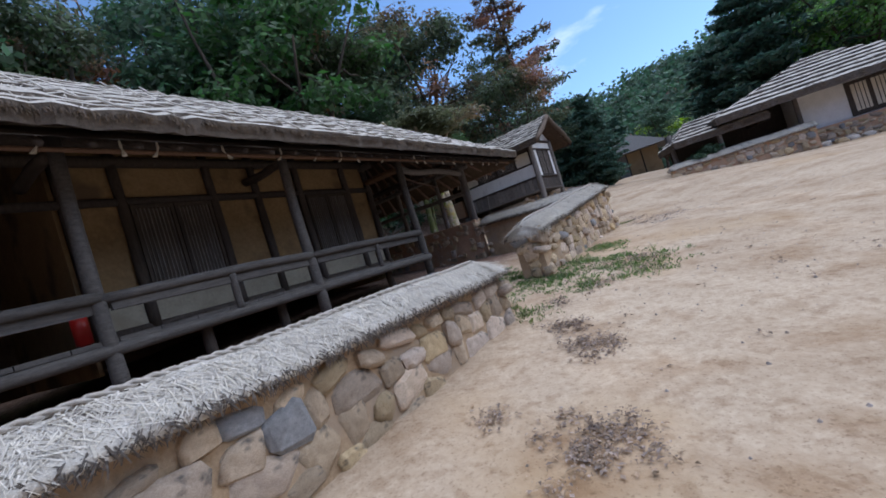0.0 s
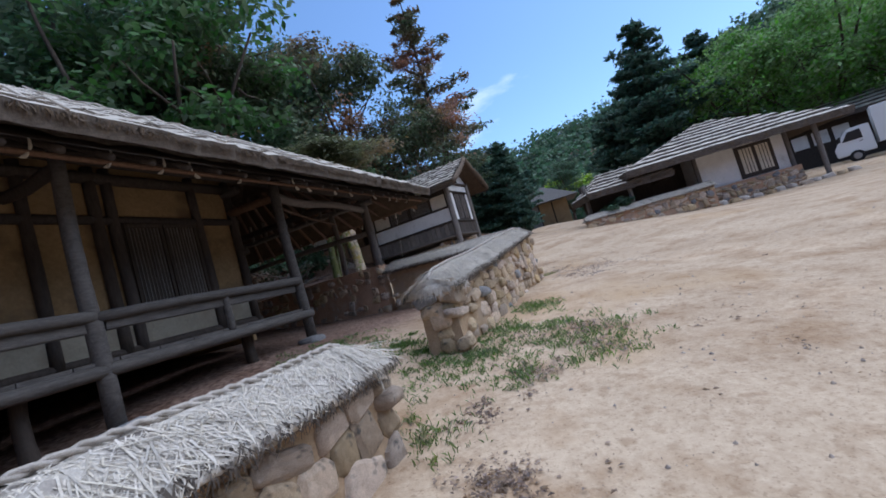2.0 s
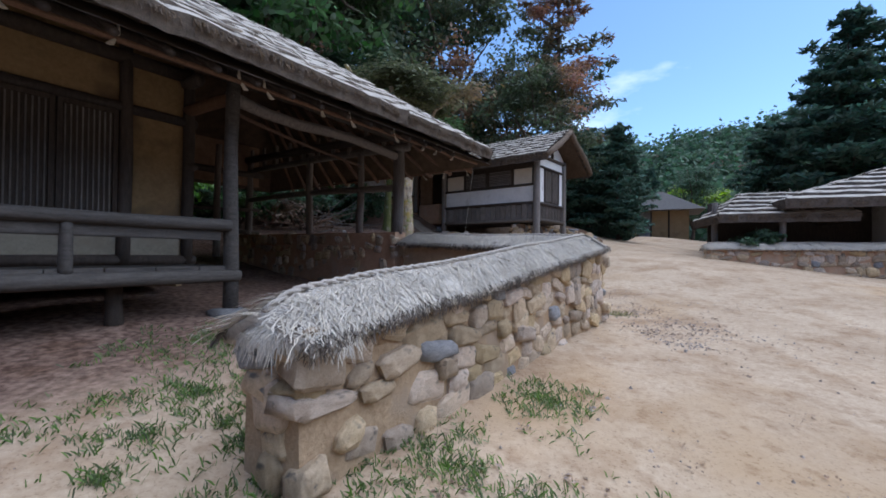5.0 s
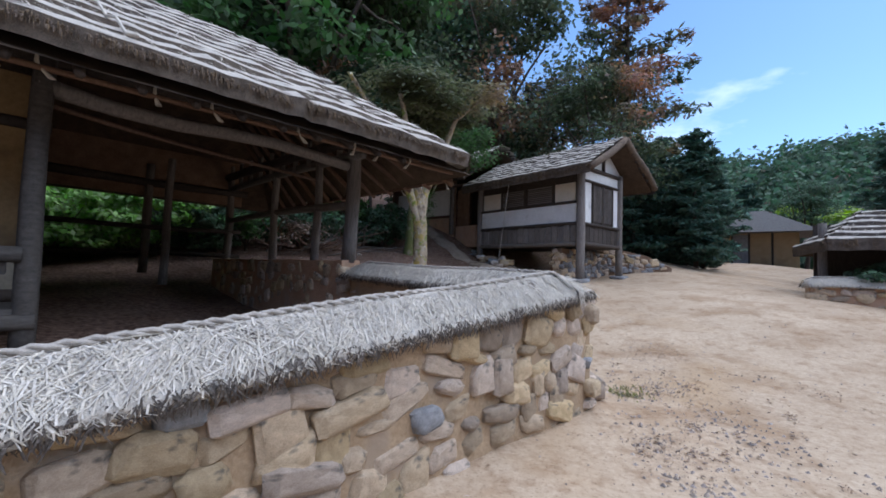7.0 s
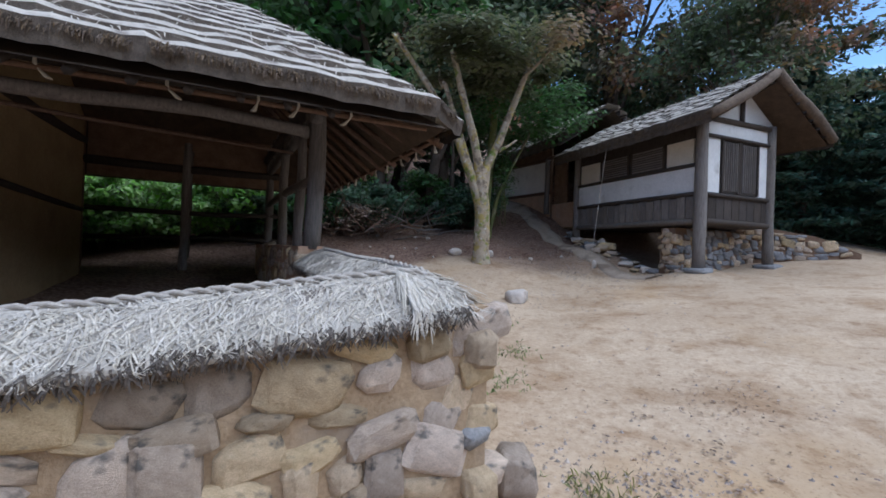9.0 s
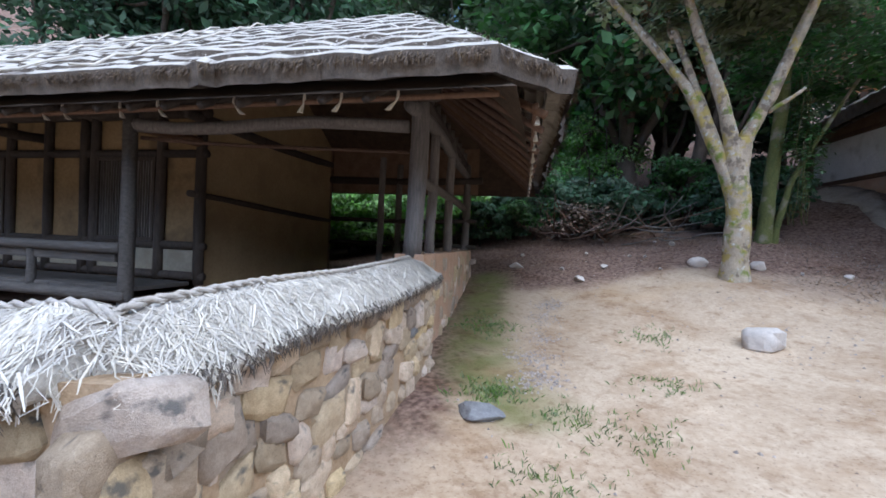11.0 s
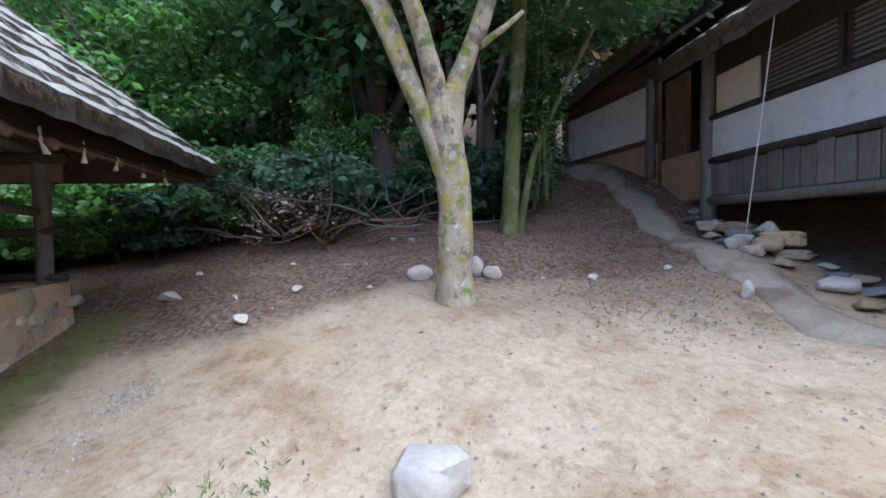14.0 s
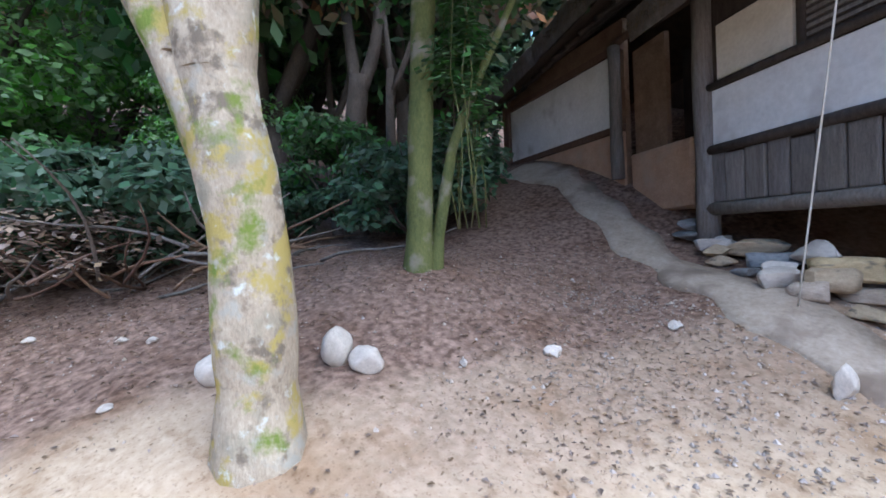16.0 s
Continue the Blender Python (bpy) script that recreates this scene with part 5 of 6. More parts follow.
def broadleaf(seed, height, spread, trunk_r, leaf, n_leaves, bark, leaves, base=0.28, clumps=46):
    """Trunk with forking limbs, and a crown of many small leaves in uneven clumps with gaps."""
    rnd = random.Random(seed)
    rng = np.random.default_rng(seed)
    bm = bmesh.new()
    fork = height * base
    lean = Vector((rnd.uniform(-0.4, 0.4), rnd.uniform(-0.4, 0.4), 0))
    log(bm, (0, 0, -0.4), lean * 0.5 + Vector((0, 0, fork)), trunk_r * 1.15, trunk_r * 0.8, seed, 0.02, 9, 8)
    tips = []
    for k in range(6):
        a = k * 1.05 + rnd.uniform(-0.4, 0.4)
        r = spread * rnd.uniform(0.35, 0.75)
        top = Vector((math.cos(a) * r, math.sin(a) * r, height * rnd.uniform(0.55, 0.95)))
        log(bm, lean * 0.5 + Vector((0, 0, fork * rnd.uniform(0.8, 1.0))), top, trunk_r * 0.5, trunk_r * 0.12, seed + k, 0.05, 6, 6)
        tips.append(top)
        for j in range(3):
            s = top.lerp(lean * 0.5 + Vector((0, 0, fork)), rnd.uniform(0.1, 0.6))
            e = s + Vector((rnd.uniform(-1, 1), rnd.uniform(-1, 1), rnd.uniform(0.0, 0.6))) * spread * 0.4
            log(bm, s, e, trunk_r * 0.2, trunk_r * 0.05, seed + k * 7 + j, 0.05, 5, 4)
            tips.append(e)
    me_t = bpy.data.meshes.new("trunk")
    bm.to_mesh(me_t)
    bm.free()
    me_t.materials.append(bark)
    me_t.polygons.foreach_set("use_smooth", [True] * len(me_t.polygons))
    C = []
    for k in range(clumps):
        t = tips[k % len(tips)]
        z = rnd.uniform(base * 0.9, 1.0)
        rr = spread * math.sqrt(max(0.05, 1 - ((z - 0.55) / 0.52) ** 2)) * rnd.uniform(0.45, 1.0)
        a = rnd.uniform(0, 6.283)
        p = Vector((math.cos(a) * rr, math.sin(a) * rr, z * height))
        C.append((*(p.lerp(t, 0.25)), spread * rnd.uniform(0.14, 0.30)))
    C = np.array(C)
    idx = rng.integers(0, len(C), n_leaves)
    d = rng.normal(size=(n_leaves, 3))
    d /= np.linalg.norm(d, axis=1)[:, None]
    rad = C[idx, 3] * (rng.random(n_leaves) ** 0.45)
    p = C[idx, :3] + d * rad[:, None] * np.array([1.25, 1.25, 0.62])
    nr = d * 0.6 + np.array([0, 0, 0.7]) + rng.normal(size=(n_leaves, 3)) * 0.5
    me_c = quads("crown", p, nr, leaf * rng.uniform(0.6, 1.3, n_leaves), leaves)
    return me_t, me_c


def conifer(seed, height, spread, trunk_r, leaf, n_leaves, bark, leaves, start=0.12, gap=1.0, per=(4, 6), taper=0.75):
    """A pine: a straight trunk with whorls of drooping sprays."""
    rnd = random.Random(seed)
    rng = np.random.default_rng(seed)
    bm = bmesh.new()
    log(bm, (0, 0, -0.4), (rnd.uniform(-0.2, 0.2), rnd.uniform(-0.2, 0.2), height), trunk_r, trunk_r * 0.1, seed, 0.008, 8, 9)
    P, N = [], []
    z = height * start
    while z < height * 0.99:
        f = 1 - z / height
        L = spread * (f ** taper) * rnd.uniform(0.75, 1.15) + 0.25
        for k in range(rnd.randint(*per)):
            if rnd.random() < 0.12:
                continue
            a = rnd.uniform(0, 6.283)
            l = L * rnd.uniform(0.6, 1.1)
            e = Vector((math.cos(a) * l, math.sin(a) * l, z + l * rnd.uniform(-0.05, 0.22)))
            log(bm, (0, 0, z), e, trunk_r * 0.22, 0.01, seed + k, 0.03, 4, 4)
            m = max(6, int(60 * l))
            t = rng.random(m) ** 0.7
            w = 0.10 + 0.20 * l * (1 - np.abs(t - 0.55))
            side = np.array([-math.sin(a), math.cos(a), 0])
            q = np.outer(t, np.array(e - Vector((0, 0, z)))) + np.array([0, 0, z]) + np.outer(rng.normal(size=m) * w * 0.7, side) + np.outer(rng.normal(size=m) * 0.09 - 0.05 * t, [0, 0, 1])
            P.append(q)
            N.append(np.tile([0, 0, 1.0], (m, 1)) + rng.normal(size=(m, 3)) * 0.45)
        z += rnd.uniform(0.28, 0.5) * gap
    P, N = np.concatenate(P), np.concatenate(N)
    me_t = bpy.data.meshes.new("trunk")
    bm.to_mesh(me_t)
    bm.free()
    me_t.materials.append(bark)
    me_c = quads("crown", P, N, leaf * rng.uniform(0.6, 1.4, len(P)), leaves, 2.6)
    return me_t, me_c


KINDS = {
    "dark1": broadleaf(1, 10.5, 3.9, 0.24, 0.17, 11500, M_BARKDARK, L_DARK, 0.2, 60),
    "dark2": broadleaf(2, 12.0, 4.2, 0.26, 0.175, 12000, M_BARKDARK, L_DARK, 0.16, 70),
    "mid1": broadleaf(3, 9.5, 3.8, 0.22, 0.165, 11500, M_BARKDARK, L_MID, 0.16, 60),
    "rust1": broadleaf(4, 11.0, 4.4, 0.26, 0.155, 14000, M_BARKDARK, L_RUST, 0.2, 75),
    "light1": broadleaf(5, 10.5, 5.0, 0.3, 0.185, 13000, M_BARKDARK, L_LIGHT, 0.16, 70),
    "pine1": conifer(6, 14.5, 6.0, 0.24, 0.20, 0, M_BARKDARK, L_PINE, 0.2, 1.35, (4, 6), 0.6),
    "pine2": conifer(7, 11.0, 3.9, 0.2, 0.19, 0, M_BARKDARK, L_PINE, 0.06, 1.3, (4, 6), 0.55),
    "bush1": broadleaf(8, 2.2, 1.5, 0.05, 0.10, 4800, M_BARKDARK, L_MID, 0.1, 30),
    "bush2": broadleaf(9, 1.6, 1.2, 0.04, 0.095, 4200, M_BARKDARK, L_DARK, 0.1, 26),
    "bush4": broadleaf(18, 2.2, 1.6, 0.05, 0.12, 4600, M_BARKDARK, L_SUNLIT, 0.08, 34),
    "bush3": broadleaf(10, 2.6, 2.2, 0.06, 0.16, 3600, M_BARKDARK, L_YELLOW, 0.1, 30),
    "spruce": conifer(15, 23.0, 6.4, 0.3, 0.17, 0, M_BARKDARK, L_RUST, 0.2, 2.3, (3, 5), 0.7),
}
LABELS = {"dark": ("dark green broadleaf tree on the wooded slope", "tree"), "mid1": ("green broadleaf tree on the wooded slope", "tree"), "rust": ("broad tree with leaves turning rusty", "tree"),
          "ligh": ("large light-green broadleaf tree", "tree"), "pine": ("dark pine with drooping sprays", "tree"), "spru": ("tall thin conifer with reddish sprays", "tree"), "bush": ("leafy green undergrowth shrub at the wood edge", "shrub")}


def plant(kind, x, y, scale=1.0, turn=0.0, sink=0.0, tall=1.0):
    t = thing("shrub" if kind.startswith("bush") else "tree", Matrix.Translation((x, y, ground_z(x, y) - sink)) @ Matrix.Rotation(turn, 4, "Z") @ Matrix.Diagonal((scale, scale, scale * tall, 1)), *LABELS[kind[:4]], "trees of the wooded slopes" if not kind.startswith("bush") else "undergrowth")
    for name, me in zip(("trunk", "crown"), KINDS[kind]):
        o = new(name, me)
        o.parent = t
    return t


tr = random.Random(77)
# woods behind the main house
for i in range(14):
    for j in range(4):
        u = -20 + i * 3.9 + tr.uniform(-1.2, 1.2)
        v = 12.2 + j * 5.0 + tr.uniform(-1.2, 1.2)
        x, y = from_house(u, v)
        if (AX_M.inverted() @ Vector((x, y, 0))).y > -7 and -2 < (AX_M.inverted() @ Vector((x, y, 0))).x < 15 and (AX_M.inverted() @ Vector((x, y, 0))).y < 4:
            continue
        if -12 < u < 3 and v < 22 or u > 14 and v < 14 or j == 3 and u > 6:
            continue
        plant(tr.choice(("dark1", "dark2", "dark1", "mid1", "dark2", "rust1") if u < 10 else ("dark1", "dark2", "pine2")), x, y, tr.uniform(1.3, 1.8) if u < 11 else tr.uniform(0.65, 0.85), tr.uniform(0, 6.28))
# the turning trees behind the barn end and the raised house
for k, x, y, s in (("rust1", -4.5, 27.5, 1.3), ("rust1", 1.6, 33.5, 1.35), ("rust1", 5.6, 35.0, 0.95), ("dark2", -7.5, 31.0, 1.5), ("dark1", -2.0, 36, 1.6), ("spruce", 9.3, 37.5, 1.0), ("dark2", 2.0, 40, 1.0),
                   ("pine2", 11.3, 30.5, 0.6), ("pine2", 12.8, 34.5, 0.64), ("pine2", 11.0, 35.5, 0.7), ("pine2", 13.5, 40.0, 0.7), ("pine2", 12.0, 44.0, 0.75), ("dark1", 10.0, 47, 0.7), ("pine2", 15.0, 54.5, 0.7), ("pine2", 8.6, 30.6, 0.55), ("dark2", 20, 56, 0.75), ("dark2", 28, 56, 0.75), ("pine2", 24, 58, 0.8), ("bush3", 40.0, 78.0, 2.9),
                   ("pine1", 26.5, 34.0, 1.05), ("pine1", 30, 37.5, 0.95), ("pine2", 23.5, 37.0, 0.8), ("light1", 31.5, 32.5, 1.15), ("light1", 36.5, 30.0, 1.25), ("light1", 39, 24, 1.1), ("light1", 43, 34, 1.2), ("pine1", 38, 40, 1.1), ("dark2", 34, 44, 1.0), ("mid1", 40, 18, 1.1), ("mid1", 42, 10, 1.1), ("dark1", 40, 2, 1.0), ("dark2", 34, -8, 1.1), ("mid1", 20, -16, 1.1), ("dark1", 8, -16, 1.1), ("dark2", -6, -14, 1.1), ("mid1", -16, -6, 1.0)):
    plant(k, x, y, s, tr.uniform(0, 6.28))
back = AX_M @ Vector((2.6, -5.7, 0))
plant("rust1", back.x, back.y, 0.85, 2.0)
plant("bush2", 13.0, 21.7, 0.8, 0.4)
plant("light1", -11.3, 18.7, 0.85, 1.1)
# undergrowth at the wood's edge
for k in range(34):
    u = -17 + k * 0.9 + tr.uniform(-0.4, 0.4)
    x, y = from_house(u, 8.6 + tr.uniform(-1.2, 2.2) + max(0, u - 2) * 0.12)
    p = AX_M.inverted() @ Vector((x, y, 0))
    if -1.5 < p.x < 14 and p.y < 2.2 or -9.5 < u < 1.0:
        continue
    plant("bush1" if u < -6 or k % 5 == 0 else "bush2", x, y, tr.uniform(0.7, 1.3), tr.uniform(0, 6.28))
# shrubs behind the open barn, the bright ones with sunlight put into leaf colour
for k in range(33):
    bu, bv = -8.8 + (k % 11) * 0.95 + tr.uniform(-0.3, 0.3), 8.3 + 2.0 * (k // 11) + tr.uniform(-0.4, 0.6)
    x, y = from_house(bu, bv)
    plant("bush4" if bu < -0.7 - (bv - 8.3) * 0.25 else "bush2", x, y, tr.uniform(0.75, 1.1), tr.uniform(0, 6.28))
for x, y, s in ((-13.5, 22.5, 0.9), (-15.0, 17.5, 0.8), (-12.5, 27.0, 0.9), (-7.2, 24.2, 0.4)):
    plant("light1", x, y, s, tr.uniform(0, 6.28))


def far_woods():
    rng = np.random.default_rng(3)
    P, N, S = [], [], []
    for k in range(2700):
        az = rng.uniform(-0.9, 3.4)
        r = rng.uniform(54, 150)
        x, y = 14 + r * math.cos(az), 22 + r * math.sin(az)
        z = ground_z(x, y)
        h = rng.uniform(5, 9)
        m = 62
        d = rng.normal(size=(m, 3))
        d /= np.linalg.norm(d, axis=1)[:, None]
        d[:, 2] = np.abs(d[:, 2]) * 0.9
        rad = rng.uniform(0.75, 1.05, m)[:, None] * np.array([3.4, 3.4, h])
        q = d * rad * (1 + 0.18 * np.sin(d[:, :1] * 9 + k)) + np.array([x, y, z - 1])
        P.append(q)
        N.append(d + rng.normal(size=(m, 3)) * 0.5)
        S.append(rng.uniform(0.8, 1.5, m))
    # hill greens paled, distance haze painted into the leaf colour
    me = quads("far_woods", np.concatenate(P), np.concatenate(N), np.concatenate(S), leaf_mat("hazy_hill_leaves", (0.07, 0.135, 0.08), (0.12, 0.20, 0.105)), 1.2)
    tagged(new("far_woods", me), "wooded hillsides closing the valley", "woods", kind="stuff")


far_woods()


def limb_tree(name, m, limbs, bark, label, crown=None, seg=12):
    t = thing(name, m, label, "tree")
    for k, (nm, a, b, r0, r1, bend) in enumerate(limbs):
        bm = bmesh.new()
        if b is None:
            prev, rnd = None, random.Random(k)
            for i in range(22):
                f = i / 21 * (len(a) - 1)
                j = min(int(f), len(a) - 2)
                c = Vector(a[j]).lerp(Vector(a[j + 1]), smooth01(f - j) * 0.5 + (f - j) * 0.5)
                r = (r0 + (r1 - r0) * i / 21) * (1 + 0.22 * max(0, 1 - i / 4) + 0.05 * math.sin(i * 1.3))
                ring = [bm.verts.new(c + Vector((math.cos(q * 6.2832 / seg), math.sin(q * 6.2832 / seg), 0)) * r * (1 + 0.05 * math.sin(q * 1.9 + i * 0.35) + rnd.uniform(-0.025, 0.025))) for q in range(seg)]
                if prev:
                    for q in range(seg):
                        bm.faces.new((prev[q], prev[(q + 1) % seg], ring[(q + 1) % seg], ring[q]))
                prev = ring
            bm.faces.new(prev)
        else:
            log(bm, a, b, r0, r1, 800 + k * 3, bend, seg, 16, 0.045)
        part(nm, bm, bark, t, "", True)
    if crown:
        o = new("crown", crown)
        o.parent = t
    return t


def crown_cloud(seed, n, centre, spread, leaf, leaves, clumps=40, puff=(0.40, 0.40, 0.15)):
    rng = np.random.default_rng(seed)
    C = rng.normal(size=(clumps, 3))
    C /= np.linalg.norm(C, axis=1)[:, None]
    C = C * np.array(spread) * (rng.random((clumps, 1)) ** 0.4) + np.array(centre)
    size = rng.uniform(0.45, 1.25, clumps)
    i = rng.integers(0, clumps, n)
    d = rng.normal(size=(n, 3))
    p = C[i] + d * np.array(puff) * size[i][:, None]
    return quads("crown", p, d * 0.3 + np.array([0, 0, 1.0]), leaf * rng.uniform(0.6, 1.3, n), leaves)


zA = ground_z(0.79, 21.42)
limb_tree("forked_tree", pose(0.79, 21.42, zA), [
    ("trunk", ((0.02, 0.0, -0.25), (0.03, 0.0, 0.35), (0.04, 0.0, 1.15), (0.02, -0.06, 1.75), (0.0, -0.1, 2.3), (0.02, -0.1, 2.55)), None, 0.225, 0.175, 0),
    ("limb", ((0.0, -0.04, 1.5), (-0.18, -0.27, 2.24), (-0.57, -0.70, 3.59), (-1.14, -1.31, 4.76), (-1.7, -1.9, 5.8)), None, 0.15, 0.07, 0),
    ("limb", ((-0.12, -0.22, 2.1), (-0.25, -0.40, 2.7), (-0.50, -0.68, 3.75), (-0.78, -0.92, 4.8)), None, 0.10, 0.06, 0),
    ("limb", ((0.0, -0.1, 2.0), (-0.03, -0.22, 2.65), (-0.08, -0.42, 3.3), (-0.27, -0.85, 4.5), (-0.4, -1.1, 5.4)), None, 0.145, 0.075, 0),
    ("limb", ((0.02, -0.08, 2.0), (0.12, 0.0, 2.62), (0.36, 0.14, 3.2), (0.70, 0.40, 4.4), (1.0, 0.6, 5.4)), None, 0.15, 0.075, 0),
    ("branch", (0.36, 0.16, 3.0), (0.72, 0.52, 3.36), 0.045, 0.025, 0.03), ("branch", (-0.78, -0.92, 4.6), (-1.2, -0.6, 5.6), 0.05, 0.02, 0.06), ("branch", (0.9, 0.5, 5.1), (1.9, 0.3, 5.8), 0.05, 0.02, 0.06)],
    M_BARK, "forked tree with grey bark blotched by moss and lichen", crown_cloud(91, 11000, (0.1, -0.1, 5.45), (2.5, 2.4, 0.6), 0.11, L_CANOPY, 46, (0.38, 0.38, 0.11)), 16)
zB = ground_z(-0.38, 23.79)
limb_tree("mossy_tree", pose(-0.38, 23.79, zB), [
    ("trunk", ((-0.03, -0.03, -0.25), (0.0, 0.02, 0.6), (0.03, 0.05, 1.4), (0.1, 0.15, 2.95), (0.15, 0.2, 4.5)), None, 0.165, 0.12, 0),
    ("limb", ((0.1, 0.1, -0.1), (0.14, 0.15, 0.3), (0.28, 0.31, 1.33), (0.53, 0.57, 2.14), (0.72, 0.78, 2.7), (1.1, 1.2, 3.8)), None, 0.085, 0.035, 0),
    ("limb", (0.14, 0.18, 4.2), (-0.9, 0.6, 6.5), 0.09, 0.03, 0.04)],
    M_MOSSBARK, "mossy twin-stemmed tree hung with creepers", crown_cloud(92, 6000, (0.9, 0.9, 4.3), (2.1, 1.9, 1.0), 0.11, L_MID, 44))

cre = crown_cloud(93, 1700, (0.0, 0.0, 0.0), (0.34, 0.34, 1.1), 0.07, L_MID, 40, (0.12, 0.12, 0.16))
creeper = thing("creeper", pose(0.0, 24.2, zB + 2.1), "leafy creeper hanging on the mossy tree", "creeper")
o = new("leaf_curtain", cre)
o.parent = creeper
for k in range(9):
    a = tr.uniform(0, 6.28)
    tube("vine", [(0.25 * math.cos(a) + 0.04 * math.sin(j * 2.1 + k), 0.25 * math.sin(a) + 0.04 * math.cos(j * 1.7 + k), 1.6 - 0.55 * j) for j in range(7)], 0.008, M_MOSSBARK, creeper, "thin hanging vine", 4)

for q, (x, y, r) in enumerate(((-3.66, 25.18, 0.24), (-5.6, 26.0, 0.16), (-7.5, 23.5, 0.15), (-2.6, 25.4, 0.10))):
    z = ground_z(x, y)
    limb_tree("bare_tree", pose(x, y, z), [("trunk", (0, 0, -0.3), (0.2 * (-1) ** q, 0.1, 3.0), r, r * 0.8, 0.02), ("limb", (0.15 * (-1) ** q, 0.1, 2.6), (0.9, 0.5, 7.0), r * 0.6, r * 0.2, 0.04), ("limb", (0.15 * (-1) ** q, 0.1, 2.5), (-0.9, 0.2, 7.0), r * 0.55, r * 0.2, 0.04)], M_BARKDARK, "dark-barked forest tree in deep shade", crown_cloud(120 + q, 5000, (0, 0, 6.5), (2.2, 2.2, 1.5), 0.14, L_DARK, 30), 8)

# ---- loose stones, litter, grass ----


def rock(x, y, sx, sy, sz, kind, turn, label, up=0.3, squared=False):
    o = new("rock", (STONES if squared else BOULDERS)[kind][int(abs(x * 7 + y * 3)) % 5])
    o.matrix_world = Matrix.Translation((x, y, ground_z(x, y) + sz * up)) @ Matrix.Rotation(turn, 4, "Z") @ Matrix.Diagonal((sx, sy, sz, 1))
    tagged(o, label, "rock")


rock(2.74, 19.46, 0.47, 0.37, 0.32, "pale", 0.4, "squared pale stone block on the sandy ground", 0.3, True)
rock(3.10, 24.26, 0.14, 0.11, 0.23, "pale", 0.9, "small upright white stone", 0.42)
for k, (x, y, sx, sy, sz, turn_, lb) in enumerate(((0.60, 22.30, 0.22, 0.19, 0.18, 0.2, "pale rounded stone behind the forked tree"), (0.36, 22.20, 0.20, 0.17, 0.25, 1.2, "pale upright stone with a mossy face behind the forked tree"), (-0.08, 21.52, 0.30, 0.22, 0.19, 0.5, "pale stone at the foot of the forked tree"))):
    o = new("rock", ROUND[k])
    o.matrix_world = Matrix.Translation((x, y, ground_z(x, y) + sz * 0.42)) @ Matrix.Rotation(turn_, 4, "Z") @ Matrix.Diagonal((sx, sy, sz, 1))
    tagged(o, lb, "rock")
rock(3.2, 15.4, 0.44, 0.32, 0.14, "grey", 0.5, "flat grey stone at the wall's foot")
rock(5.30, 13.66, 0.26, 0.26, 0.34, "field", 0.7, "loose boulder leaning at the wall's end", 0.36, True)
for x, y, s in ((-2.83, 18.82, 0.3), (-1.0, 19.36, 0.24), (-1.9, 19.52, 0.13), (-1.33, 20.24, 0.19), (-3.56, 19.37, 0.14), (-1.65, 21.18, 0.1), (-1.37, 21.36, 0.1), (-1.83, 22.63, 0.16), (-2.28, 22.49, 0.13), (-0.4, 20.9, 0.09), (-2.5, 20.6, 0.1), (1.35, 23.6, 0.16), (1.0, 22.9, 0.09), (2.0, 24.6, 0.14)):
    rock(x, y, s, s * 0.7, s * 0.62, "pale", x * 3, "small pale stone lying in the brown leaf litter")
for k in range(16):
    p = AX_M @ Vector((3.3 + 0.36 * (k % 6) + tr.uniform(-0.1, 0.1), -0.05 + 0.2 * (k // 6) + tr.uniform(-0.08, 0.08), 0))
    s = tr.uniform(0.24, 0.46)
    rock(p.x, p.y, s * 1.35, s * 0.95, s * tr.uniform(0.4, 0.6), ("field", "pale", "grey")[k % 3], tr.uniform(0, 3), "rough boulder heaped below the raised house", 0.35 + 0.3 * (2 - k // 6), k % 2 == 0)
for k in range(16):
    p = AX_M @ Vector((1.3 + 0.15 * k + tr.uniform(-0.1, 0.1), tr.uniform(-0.35, 0.35), 0))
    s = tr.uniform(0.2, 0.5)
    rock(p.x, p.y, s * 1.3, s * 0.9, s * tr.uniform(0.3, 0.5), ("field", "grey", "pale", "field")[k % 4], tr.uniform(0, 3), "flat weathered slab under the raised floor", 0.3, k % 3 == 0)


def scatter(name, spots, n, maker, material, label, category):
    rng = random.Random(name)
    strands_v, faces = [], []
    for x, y, r, share in spots:
        for q in range(int(n * share)):
            px, py = x + rng.gauss(0, r * 0.55), y + rng.gauss(0, r * 0.55)
            maker(strands_v, faces, px, py, ground_z(px, py), rng)
    return tagged(new(name, data_mesh(name, strands_v, faces, material)), label, category, kind="stuff")


def blade(vs, fs, x, y, z, rng):
    for _ in range(3):
        h, a = rng.uniform(0.015, 0.06), rng.uniform(0, 6.283)
        c, s = math.cos(a), math.sin(a)
        l = rng.uniform(0.01, 0.07)
        k = len(vs)
        ox, oy = rng.uniform(-0.03, 0.03), rng.uniform(-0.03, 0.03)
        vs += [(x + ox - s * 0.004, y + oy + c * 0.004, z - 0.01), (x + ox + s * 0.004, y + oy - c * 0.004, z - 0.01), (x + ox + c * l * 0.5 + s * 0.004, y + oy + s * l * 0.5 - c * 0.004, z + h * 0.7), (x + ox + c * l, y + oy + s * l, z + h)]
        fs += [(k, k + 1, k + 2), (k, k + 2, k + 3)]


